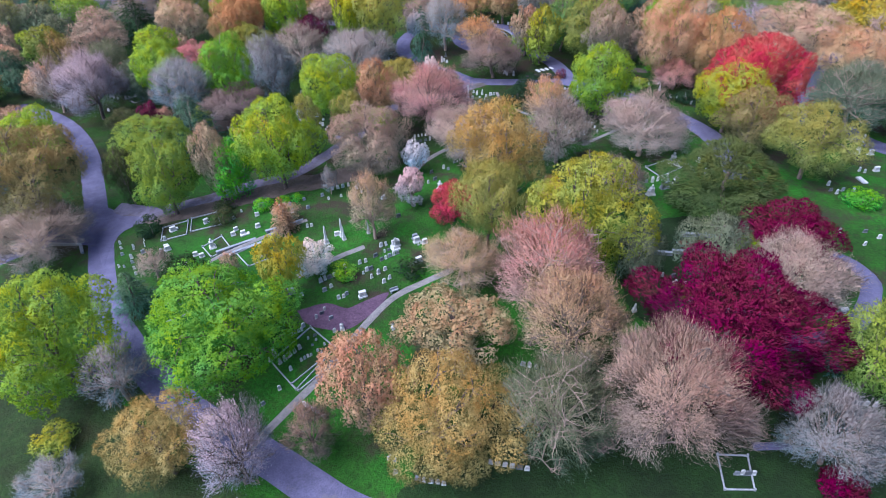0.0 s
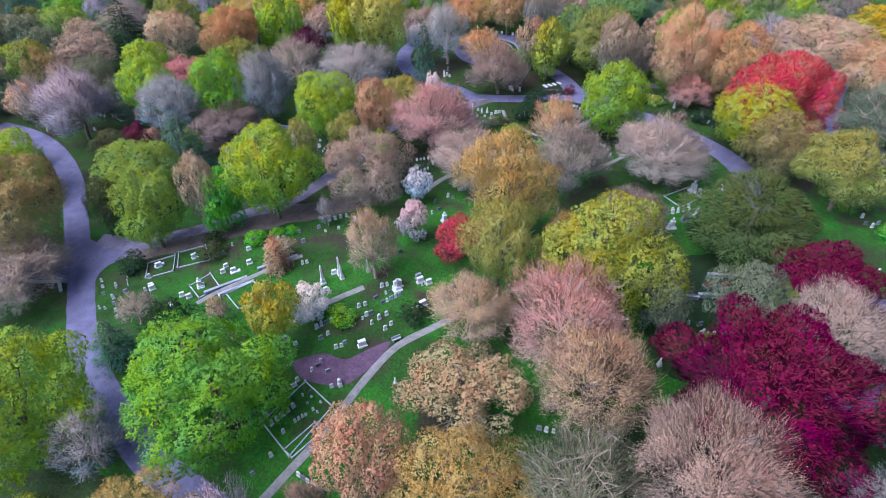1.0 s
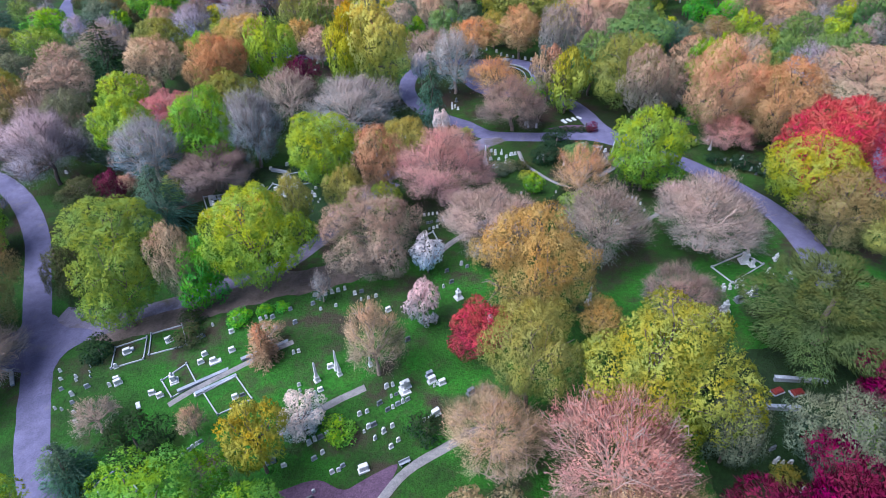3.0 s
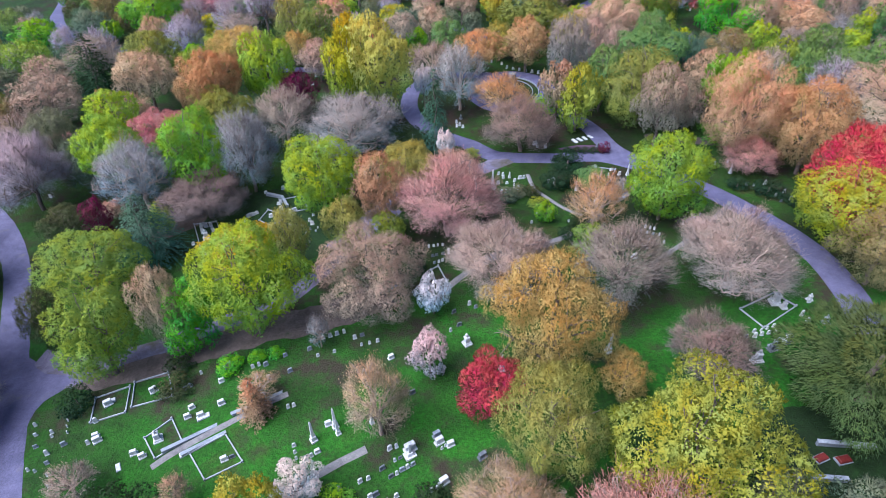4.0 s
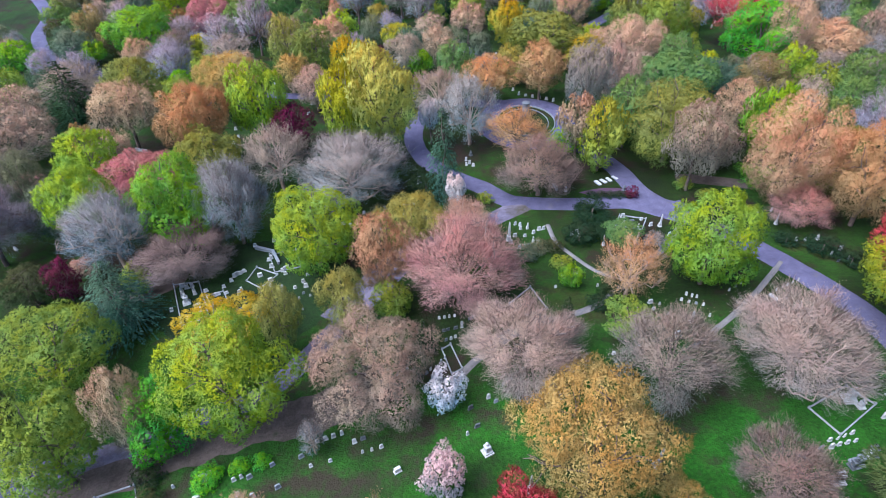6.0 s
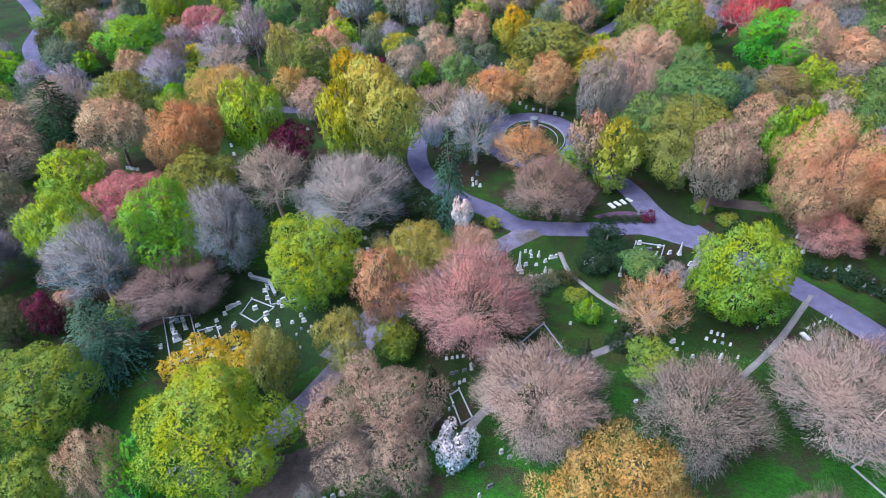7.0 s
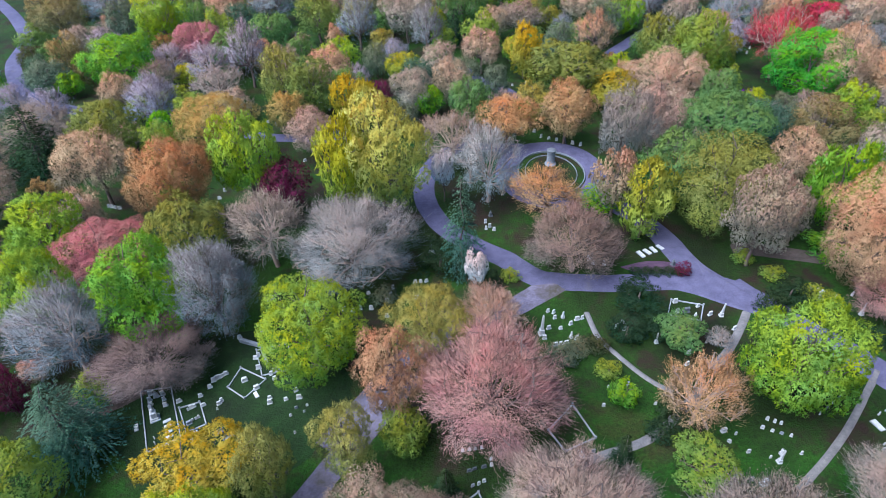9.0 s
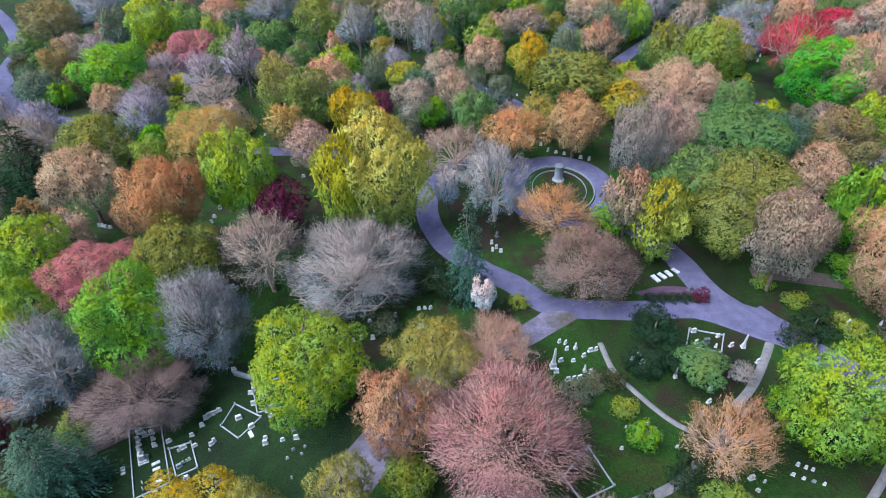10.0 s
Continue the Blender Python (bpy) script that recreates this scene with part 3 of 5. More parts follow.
        lobes = lobes_of(rng, W, -0.25 * H, H, 44, 0.15, 1.0)
        verts, faces, normals = fleece(rng, lobes, many, leaf, 0.7, 10, 1.8)
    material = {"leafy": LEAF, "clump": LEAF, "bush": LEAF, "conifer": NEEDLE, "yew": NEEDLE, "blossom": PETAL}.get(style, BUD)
    bark = PALE_BARK if style == "twig" and variant != 1 else BARK
    made = (soup("trunk", *trunk, bark), soup("branchwork", *limbs, bark) if limbs else None, soup("crown", verts, faces, material, normals))
    GROWN[key] = made
    return made


COLOURS = {
    "yellowgreen": ("yellow-green", (0.305, 0.42, 0.034)),
    "green": ("bright green", (0.195, 0.375, 0.032)),
    "vivid": ("vivid green", (0.165, 0.42, 0.032)),
    "lime": ("lime green", (0.34, 0.385, 0.054)),
    "limeyellow": ("lime-yellow", (0.49, 0.49, 0.103)),
    "yellow": ("bright yellow-green", (0.4, 0.42, 0.034)),
    "gold": ("golden yellow", (0.41, 0.365, 0.038)),
    "olive": ("olive green", (0.223, 0.256, 0.058)),
    "olivegreen": ("olive-green", (0.245, 0.335, 0.053)),
    "darkolive": ("dark olive", (0.081, 0.092, 0.043)),
    "darkgreen": ("dark green", (0.038, 0.066, 0.034)),
    "softgreen": ("soft green", (0.171, 0.269, 0.081)),
    "bluegreen": ("blue-green", (0.094, 0.150, 0.099)),
    "olivetan": ("olive-tan", (0.255, 0.210, 0.090)),
    "tan": ("tan", (0.429, 0.320, 0.208)),
    "goldtan": ("golden tan", (0.4, 0.295, 0.098)),
    "yellowolive": ("yellow-olive", (0.3, 0.285, 0.068)),
    "orangetan": ("orange-tan", (0.5, 0.32, 0.178)),
    "orange": ("orange", (0.47, 0.28, 0.128)),
    "rustorange": ("rust-orange", (0.42, 0.225, 0.098)),
    "rust": ("rust-brown", (0.4, 0.235, 0.133)),
    "brown": ("brown", (0.27, 0.2, 0.173)),
    "greybrown": ("grey-brown", (0.233, 0.180, 0.173)),
    "mauve": ("mauve-brown", (0.305, 0.25, 0.208)),
    "grey": ("grey", (0.287, 0.290, 0.314)),
    "palegrey": ("pale grey", (0.377, 0.352, 0.336)),
    "greygreen": ("grey-green", (0.158, 0.184, 0.120)),
    "greytan": ("grey-tan", (0.384, 0.311, 0.237)),
    "lilac": ("lilac-grey", (0.345, 0.305, 0.378)),
    "pinktan": ("pink-tan", (0.48, 0.335, 0.228)),
    "rosetan": ("rose-tan", (0.42, 0.28, 0.213)),
    "palepink": ("pale pink", (0.42, 0.315, 0.263)),
    "rosepink": ("rose-pink", (0.45, 0.262, 0.243)),
    "salmon": ("salmon-pink", (0.5, 0.325, 0.198)),
    "rose": ("rose-red", (0.396, 0.173, 0.186)),
    "red": ("rose-scarlet", (0.45, 0.066, 0.083)),
    "crimson": ("dark crimson", (0.158, 0.011, 0.053)),
    "maroon": ("maroon", (0.114, 0.027, 0.063)),
    "beige": ("beige", (0.420, 0.327, 0.187)),
    "white": ("white", (0.7, 0.67, 0.708)),
    "russet": ("russet-olive", (0.160, 0.118, 0.061)),
    "blush": ("pale pink", (0.62, 0.47, 0.478)),
    "pine": ("dark green", (0.085, 0.115, 0.038)),
    "violet": ("violet", (0.165, 0.064, 0.300)),
}
KINDS = {
    "leafy": ("maple_tree", "maple in fresh spring leaf", "tree"),
    "fine": ("budding_tree", "tree covered in fine opening buds", "tree"),
    "clump": ("oak_tree", "oak with tufted young leaves", "tree"),
    "twig": ("bare_tree", "bare-limbed tree with budding twigs", "tree"),
    "feather": ("beech_tree", "beech with dense feathery spring leaves", "tree"),
    "conifer": ("conifer_tree", "conifer with layered drooping boughs", "conifer"),
    "yew": ("yew_tree", "yew with dense spreading needled boughs", "conifer"),
    "bush": ("shrub", "rounded leafy shrub", "shrub"),
    "blossom": ("flowering_tree", "small tree in full blossom", "tree"),
}
planted = 0


def clear_of_ways(x, y, gap):
    return all((x - a) ** 2 + (y - b) ** 2 > (w / 2 + gap) ** 2 for a, b, w in WAYS)


ROOTED = []


def plant(style, colour, x, y, width, height, where, base=0):
    """A tree or shrub rooted at x, y."""
    global planted
    planted += 1
    ROOTED.append((x, y, width))
    rng = random.Random(planted * 17 + int(x * 10))
    size = min(range(4), key=lambda i: abs(math.log(SIZES[i] / width)))
    size = max(0, size - (2 if y > 210 or y < 18 or abs(x) > 95 else 1 if y > 150 else 0))
    trunk, limbs, crown = grow(style, size, rng.randrange(3 if style in ("leafy", "fine", "twig") else 2), base)
    name, words, category = KINDS[style]
    word, rgb = COLOURS[colour]
    shape = "small " if width < 6 else "broad " if width > 15 and height < 1.1 * width else "tall " if height > 1.35 * width else ""
    k = width / SIZES[size]
    kz = height / SIZES[size]
    m = Matrix.Translation((x, y, float(ground_z(x, y)))) @ Matrix.Rotation(rng.uniform(0, 6.28), 4, "Z") @ Matrix.Diagonal((k, k, kz, 1))
    tree = thing(name, m, f"{shape}{word} {words} {where}", category)
    part("trunk", trunk, tree)
    if limbs:
        part("branchwork", limbs, tree)
    c = part("crown", crown, tree)
    j = 1 + rng.uniform(-0.08, 0.08)
    c.color = (rgb[0] * j, rgb[1], rgb[2] * (2 - j), 1.0)
    return tree




# ---- gravestones and monuments ----
def slab_mesh(name, w, d, h, material, round_top=0.5, bevel=0.015):
    """An upright slab whose top is rounded: 0 flat, 1 a half circle."""
    n = 8
    rise = round_top * w / 2
    outline = [(-w / 2, 0), (w / 2, 0)] + [(w / 2 * math.cos(math.pi * i / n), h - rise + rise * math.sin(math.pi * i / n)) for i in range(n + 1)]
    bm = bmesh.new()
    front = [bm.verts.new((x, -d / 2, z)) for x, z in outline]
    face = bm.faces.new(front)
    out_ = bmesh.ops.extrude_face_region(bm, geom=[face])
    for v in out_["geom"]:
        if isinstance(v, bmesh.types.BMVert):
            v.co.y += d
    bmesh.ops.recalc_face_normals(bm, faces=bm.faces[:])
    return bm_mesh(name, bm, material, bevel)


STONE = {}


def shared(key, make):
    if key not in STONE:
        STONE[key] = make()
    return STONE[key]


def stones_at(m, kind, variant):
    """The thing of one gravestone of that kind, at the pose m."""
    mat = (MARBLE, GRANITE, MARBLE, DARK_GRANITE)[variant % 4]
    tone = ("white marble", "grey granite", "weathered white marble", "dark granite")[variant % 4]
    key = (kind, variant)
    if kind == "head":
        w, h, r = ((0.72, 0.95, 0.5), (0.85, 0.85, 0.15), (0.6, 1.05, 0.9), (0.95, 0.8, 0.0))[variant % 4]
        ob = thing("headstone", m, f"upright {tone} headstone on a low base in the grass", "gravestone", "headstones on the lawn")
        part("base", shared(key + (0,), lambda: box_mesh("base", w * 1.18, 0.42, 0.25, mat, -0.12)), ob)
        part("slab", shared(key + (1,), lambda: slab_mesh("slab", w, 0.26, h, mat, r)), ob, at=pose(0, 0, 0.128))
    elif kind == "block":
        ob = thing("family_monument", m, f"broad {tone} family monument on a stepped base", "gravestone", "family monuments")
        part("base", shared(key + (0,), lambda: box_mesh("base", 1.6, 0.95, 0.40, mat, -0.15)), ob)
        part("die", shared(key + (1,), lambda: box_mesh("die", 1.25, 0.6, 0.85, mat, 0.252)), ob)
        part("cap", shared(key + (2,), lambda: box_mesh("cap", 1.42, 0.74, 0.22, mat, 1.104, 0.05, 0.86)), ob)
    elif kind == "ledger":
        ob = thing("ledger_stone", m, "flat pale marble ledger stone lying on the grave", "gravestone", "ledger stones")
        part("base", shared(key + (0,), lambda: box_mesh("base", 1.0, 2.1, 0.22, GRANITE, -0.12)), ob)
        part("slab", shared(key + (1,), lambda: box_mesh("slab", 0.86, 1.95, 0.16, MARBLE, 0.102, 0.03)), ob)
    elif kind == "redtomb":
        ob = thing("table_tomb", m, "low polished red granite tomb slab on a stone base", "gravestone", "red tombs")
        part("base", shared(key + (0,), lambda: box_mesh("base", 2.5, 1.5, 0.4, GRANITE, -0.15)), ob)
        part("slab", shared(key + (1,), lambda: box_mesh("slab", 2.3, 1.3, 0.4, RED_GRANITE, 0.252, 0.06, 0.85)), ob, "red granite slab")
    elif kind == "obelisk":
        ob = thing("obelisk", m, "slender pale granite obelisk on a square plinth", "obelisk", "obelisks")
        part("base", shared(key + (0,), lambda: box_mesh("base", 0.8, 0.8, 0.35, MARBLE, -0.15)), ob)
        part("plinth", shared(key + (1,), lambda: box_mesh("plinth", 0.58, 0.58, 0.65, MARBLE, 0.202)), ob)
        part("shaft", shared(key + (2,), lambda: box_mesh("shaft", 0.38, 0.38, 2.3, MARBLE, 0.854, 0.015, 0.55)), ob)
        part("cap", shared(key + (3,), lambda: box_mesh("cap", 0.209, 0.209, 0.26, MARBLE, 3.156, 0.0, 0.05)), ob)
    elif kind in ("monument", "tomb"):
        ob = thing("pedestal_monument", m, "tall pale marble pedestal monument with a moulded cap", "monument", "pedestal monuments")
        part("step", shared(key + (0,), lambda: box_mesh("step", 1.5, 1.5, 0.35, mat, -0.12)), ob)
        part("base", shared(key + (1,), lambda: box_mesh("base", 1.15, 1.15, 0.3, mat, 0.232)), ob)
        part("die", shared(key + (2,), lambda: box_mesh("die", 0.82, 0.82, 1.0, mat, 0.534, 0.02, 0.93)), ob)
        part("cap", shared(key + (3,), lambda: box_mesh("cap", 1.0, 1.0, 0.2, mat, 1.536, 0.05, 0.8)), ob)
        part("finial", shared(key + (4,), lambda: lathe_mesh("finial", [(0.16, 1.737), (0.2, 1.8), (0.1, 1.9), (0.24, 2.1), (0.26, 2.25), (0.14, 2.4), (0.03, 2.5)], mat)), ob)
    elif kind == "urn":
        ob = thing("urn_monument", m, "pale stone urn on a square pedestal", "monument", "urns")
        part("pedestal", shared(key + (0,), lambda: box_mesh("pedestal", 0.7, 0.7, 0.8, MARBLE, -0.1, 0.03, 0.85)), ob)
        part("urn", shared(key + (1,), lambda: lathe_mesh("urn", [(0.16, 0.703), (0.1, 0.8), (0.28, 1.0), (0.34, 1.2), (0.26, 1.32), (0.32, 1.38)], MARBLE)), ob)
    elif kind == "statue":
        ob = thing("pedestal_stone", m, "white marble carved marker on a pedestal in the grass", "monument", "carved markers")
        part("pedestal", shared(key + (0,), lambda: box_mesh("pedestal", 0.8, 0.8, 0.9, MARBLE, -0.1, 0.03, 0.88)), ob)
        part("carving", shared(key + (1,), lambda: lathe_mesh("carving", [(0.34, 0.803), (0.3, 1.1), (0.22, 1.5), (0.27, 1.75), (0.14, 1.95), (0.16, 2.1), (0.06, 2.25)], MARBLE)), ob)
    elif kind == "cross":
        ob = thing("cross_monument", m, "white stone cross on a stepped base", "monument", "crosses")
        part("step", shared(key + (0,), lambda: box_mesh("step", 1.5, 1.2, 0.35, MARBLE, -0.12)), ob)
        part("base", shared(key + (1,), lambda: box_mesh("base", 0.9, 0.7, 0.5, MARBLE, 0.232, 0.03, 0.8)), ob)
        part("upright", shared(key + (2,), lambda: box_mesh("upright", 0.3, 0.26, 1.7, MARBLE, 0.734)), ob)
        part("arm", shared(key + (3,), lambda: box_mesh("arm", 1.1, 0.24, 0.28, MARBLE, 1.75)), ob)
    else:
        ob = thing("stone_bench", m, "pale stone bench beside the path", "bench", "stone benches")
        part("seat", shared(key + (0,), lambda: box_mesh("seat", 1.7, 0.5, 0.12, GRANITE, 0.42)), ob)
        for sx in (-0.6, 0.6):
            part("leg", shared(key + (1,), lambda: box_mesh("leg", 0.18, 0.44, 0.5, GRANITE, -0.082)), ob, at=pose(sx, 0, 0))
        part("backrest", shared(key + (2,), lambda: box_mesh("backrest", 1.7, 0.12, 0.45, GRANITE, 0.544, y=0.19)), ob)
    return ob


def set_stones(kind, size, turn, places):
    """Gravestones of one kind at places (x, y), turned by turn degrees from facing south, each settled a little."""
    for i, (x, y) in enumerate(places):
        rng = random.Random(int(x * 37 + y * 91))
        k = size * rng.uniform(0.98, 1.26)
        m = pose(x, y, float(ground_z(x, y)), rng.gauss(0, 1.5), rng.gauss(0, 1.5), turn + rng.gauss(0, 5)) @ Matrix.Diagonal((k, k, k, 1))
        stones_at(m, kind, rng.choice((0, 0, 0, 2, 2, 2, 1, 3)) if kind in ("head", "block", "monument") else 0)


def plot(corners, label="pale granite kerb round a family plot, with corner posts"):
    """A kerbed burial plot: four kerbs and four posts."""
    cx, cy = sum(c[0] for c in corners) / 4, sum(c[1] for c in corners) / 4
    ob = thing("grave_plot", pose(cx, cy, float(ground_z(cx, cy))), label, "grave plot", "kerbed plots")
    z0 = float(ground_z(cx, cy))
    post = shared("post", lambda: box_mesh("post", 0.25, 0.25, 0.58, KERB_STONE, -0.2, 0.03, 0.9))
    for i in range(4):
        a, b = Vector(corners[i]), Vector(corners[(i + 1) % 4])
        za, zb = float(ground_z(*a)), float(ground_z(*b))
        length = (b - a).length
        turn = math.degrees(math.atan2(b.y - a.y, b.x - a.x))
        kerb = box_mesh("kerb", length - 0.26, 0.16, 0.34, KERB_STONE, -0.15, 0.02)
        tilt = math.degrees(math.atan2(zb - za, length))
        part("kerb", kerb, ob, at=pose((a.x + b.x) / 2 - cx, (a.y + b.y) / 2 - cy, (za + zb) / 2 - z0, 0, -tilt, turn))
        part("post", post, ob, at=pose(a.x - cx, a.y - cy, za - z0, 0, 0, turn))
    return ob


def low_wall(a, b, height=0.55):
    a, b = Vector(a), Vector(b)
    mid, length = (a + b) / 2, (b - a).length
    turn = math.degrees(math.atan2(b.y - a.y, b.x - a.x))
    ob = thing("low_wall", pose(mid.x, mid.y, float(ground_z(mid.x, mid.y)), 0, 0, turn), "low pale granite wall with a coping in the grass", "wall")
    part("wall", box_mesh("wall", length, 0.4, height + 0.2, GRANITE, -0.2), ob)
    part("coping", box_mesh("coping", length + 0.1, 0.52, 0.1, GRANITE, height + 0.003), ob)
    return ob


plot([(-51.3, 81.4), (-52.5, 85.4), (-48.3, 87), (-47.1, 82.7)])
plot([(-46.6, 83.4), (-47.9, 87.6), (-43.6, 88.9), (-41.4, 84.7)])
plot([(-42.8, 78.5), (-40.2, 81.1), (-37.6, 77.6), (-40.3, 75.5)])
plot([(-36.1, 75.9), (-32.3, 78.2), (-29.1, 74.3), (-33.1, 72.3)])
plot([(-25.1, 52.8), (-20.5, 58.4), (-16.4, 54.4), (-20.7, 48)])
plot([(36.1, 94.1), (42, 97.1), (43.8, 94.2), (37.7, 90.3)])
plot([(-52.4, 125.5), (-48.2, 125.9), (-43.8, 117.5), (-47.5, 115.6)])
plot([(-39.8, 125.2), (-38.9, 128.6), (-34.7, 126.2), (-36.9, 123.1)])
plot([(-45.7, 122.2), (-43.1, 123), (-41, 119.3), (-43.3, 118.2)])
plot([(24.9, 138), (29.2, 136.5), (27.6, 133.2), (23.4, 134.8)])
plot([(2.9, 115.3), (6.5, 119), (8.3, 113.9), (4.4, 112.2)])
plot([(28.7, 36.2), (31.8, 35.9), (31.1, 32.1), (28.1, 32.3)])
plot([(-7.2, 106.6), (-6, 107.5), (-4.5, 102.9), (-5.9, 102)])
plot([(-45.5, 63.8), (-43.3, 66.1), (-39.9, 62.9), (-43.1, 61.3)])
plot([(-84, 143.5), (-81.9, 145.4), (-78.9, 142.8), (-81, 140.9)])
plot([(-37.4, 131.8), (-32.9, 132.7), (-31, 127.8), (-35.4, 126.9)])
low_wall((30, 68.9), (33.2, 68.4))
low_wall((35.8, 72.7), (41.7, 72))
low_wall((33.2, 68.8), (36.9, 68.4))
plot([(-21.5, 48.9), (-18.3, 52.3), (-17.2, 51.1), (-20.3, 47.8)])
low_wall((-40.4, 133.8), (-36.8, 132.4))
low_wall((-36.8, 132.2), (-35.1, 129))
low_wall((-39.6, 76.2), (-33.0, 80.3), 0.16)
low_wall((-32.2, 80.8), (-26.0, 84.2), 0.16)
low_wall((-37.0, 75.6), (-32.4, 78.6), 0.16)
low_wall((-72.5, 82.7), (-66.6, 82.3), 0.3)
low_wall((-66.3, 81.9), (-64.8, 79.6), 0.3)

set_stones("head", 0.62, 0, [(31.6, 33.8), (31, 33.8), (30.5, 33.9), (29.9, 33.9), (47.2, 41.4), (46.6, 41.5), (45.9, 41.5), (45.2, 41.5), (44, 55), (43.2, 55.1), (42.4, 55.2), (41.6, 55.2), (40.8, 55.3)])
set_stones("head", 0.62, -10, [(-1.5, 34.4), (-2.2, 34.6), (-2.9, 34.7), (-3.7, 34.9), (-4.4, 35.1), (7.8, 35.6), (7, 35.8), (6.2, 36), (5.4, 36.2), (4.6, 36.4), (3.8, 36.6), (11.8, 45.4), (11.1, 45.5), (10.4, 45.7), (9.8, 45.8)])
set_stones("head", 0.62, 30, [(-7, 36), (-7.1, 37.4), (-7.8, 37.8), (-24.6, 46.1), (-22.9, 48.2), (-22, 51.2), (-25.2, 52.9), (-16.9, 57.3), (-21.6, 58.6), (-17.7, 59.6), (-19.9, 60), (-19.2, 60.7), (-18.9, 61.4), (-17.1, 63.6), (-16.4, 63.8), (-16, 64.3), (-19.5, 65.4), (-18.6, 66.1), (-10.5, 66.3), (-9.7, 67.1), (-20.4, 67.4), (-19.8, 67.8), (-19.1, 68.1), (-18.4, 68.5)])
set_stones("head", 0.62, 30, [(-13.4, 69.1), (-12.8, 69.3), (-6.7, 69.4), (-6.1, 69.6), (-17, 70.2), (-14.7, 70.9), (-13.8, 71.2), (-11.2, 71.3), (-10.6, 71.6), (-10, 72), (-9.4, 72.3), (-12.3, 72.3), (-8.8, 72.6), (-21.4, 74.3), (-20.8, 74.4), (-11.6, 74.7), (-10.8, 74.9), (-25, 81.4), (-24.3, 81.6), (-9.2, 82.3), (-28.7, 83.5), (-39.9, 85.7), (-39.4, 86.1), (-28.6, 86.3)])
set_stones("head", 0.62, 30, [(-30.4, 86.7), (-25.9, 87.2), (-31.4, 88.5), (-29.6, 88.7), (-30.6, 88.8), (-27.2, 90.1), (-23.9, 90.9), (-4.2, 92.6), (-3, 93.6), (-3.7, 96.3), (-0.5, 97.1), (-1.4, 97.8)])
set_stones("head", 0.62, 10, [(48.1, 41.2), (34.6, 58.8), (32.8, 58.9), (53.9, 60.8), (55.6, 61.1), (53.1, 61.4), (31.8, 62.4), (31.8, 63.7), (30.4, 64), (29.3, 64.5), (61.7, 68.8), (64.7, 70.3), (63.4, 71.8), (59.6, 72), (68.9, 80.1), (7, 81.3), (66.1, 81.8), (4.7, 82.2), (64.8, 82.7), (68, 83.4), (66.2, 83.5), (64.3, 83.6), (64.8, 85.4), (35.8, 88.7)])
set_stones("head", 0.62, 10, [(73.2, 89.3), (72.6, 89.9), (43.9, 91.1), (43.9, 91.3), (43.6, 92.3), (43.9, 92.6), (45.9, 94.9)])
set_stones("head", 0.62, -30, [(-16.2, 43.7), (-16.8, 44.1), (-17.4, 44.5), (-17.9, 44.8), (-18.5, 45.2), (-19.1, 45.6), (7.5, 46), (6.8, 46.4), (6.2, 46.7)])
set_stones("head", 0.62, -20, [(11.2, 48.9), (10.4, 49.2), (9.6, 49.4), (8.8, 49.7)])
set_stones("head", 0.68, 50, [(-23.7, 52.4), (-23.1, 52.9), (-22.6, 53.5), (-22, 54.1), (-21.4, 54.7)])
set_stones("head", 0.43, 40, [(-20.8, 52.6), (-20.4, 52.9), (-20, 53.2), (-19.6, 53.4), (0.7, 99.8)])
set_stones("head", 0.37, 30, [(-18.2, 53.7), (-18.8, 54.1), (-19.7, 55.1), (-18, 55.1), (-19.3, 56), (-20.5, 56.3), (-19.6, 56.8)])
set_stones("urn", 0.85, 30, [(-24.9, 54), (-15.8, 57.5)])
set_stones("block", 0.66, 10, [(51.4, 55.2), (50.4, 56.9), (75.5, 89.8), (78, 95.9)])
set_stones("head", 0.56, 0, [(41.2, 56.1), (40.1, 56.2), (39.1, 56.3), (38.1, 56.3), (37, 56.4), (33, 62), (32.2, 62), (31.4, 62.1)])
set_stones("statue", 0.65, 30, [(-8.5, 57.1)])
set_stones("head", 0.5, 30, [(-22.9, 57.1), (-22.5, 57.4), (-22.1, 57.7), (-21.7, 57.9), (-13.9, 68.5), (-52.3, 72.8), (-10.9, 73.2), (-10.3, 73.5), (-22.6, 74.2), (-53.2, 74.3), (-55.2, 74.9), (-30.5, 75), (-22.9, 75), (-56.2, 75.1), (-23.2, 75.9), (-54.2, 75.9), (-57, 78.3), (-55.6, 79.7), (-58, 80.1), (-55.9, 80.3), (-58.9, 81.6), (-38.6, 88.2), (-22.5, 89.6), (-20.3, 90.1)])
set_stones("head", 0.5, 30, [(-16.6, 91), (-15.5, 91.2), (-14.4, 91.5)])
set_stones("statue", 0.65, 10, [(24.8, 57.6)])
set_stones("ledger", 0.7, 120, [(-36.6, 76.0), (-35.2, 89.5), (-50.2, 84.6), (-36.0, 81.0)])
set_stones("block", 0.83, 30, [(-13.5, 63.7), (-9.2, 74.5)])
set_stones("bench", 0.81, 30, [(-8.8, 64.2)])
set_stones("block", 0.39, 30, [(-23, 64.8)])
set_stones("block", 0.66, 30, [(-24.7, 65.4), (-5.3, 70.3), (-4.5, 74.8), (-5.8, 75.2)])
set_stones("head", 0.5, 40, [(-36, 66.9), (-35.6, 67.2), (-35.2, 67.6), (-34.9, 67.9), (-34.5, 68.3), (-34.1, 68.6), (2.5, 83.2), (3.1, 83.8), (3.8, 84.4)])
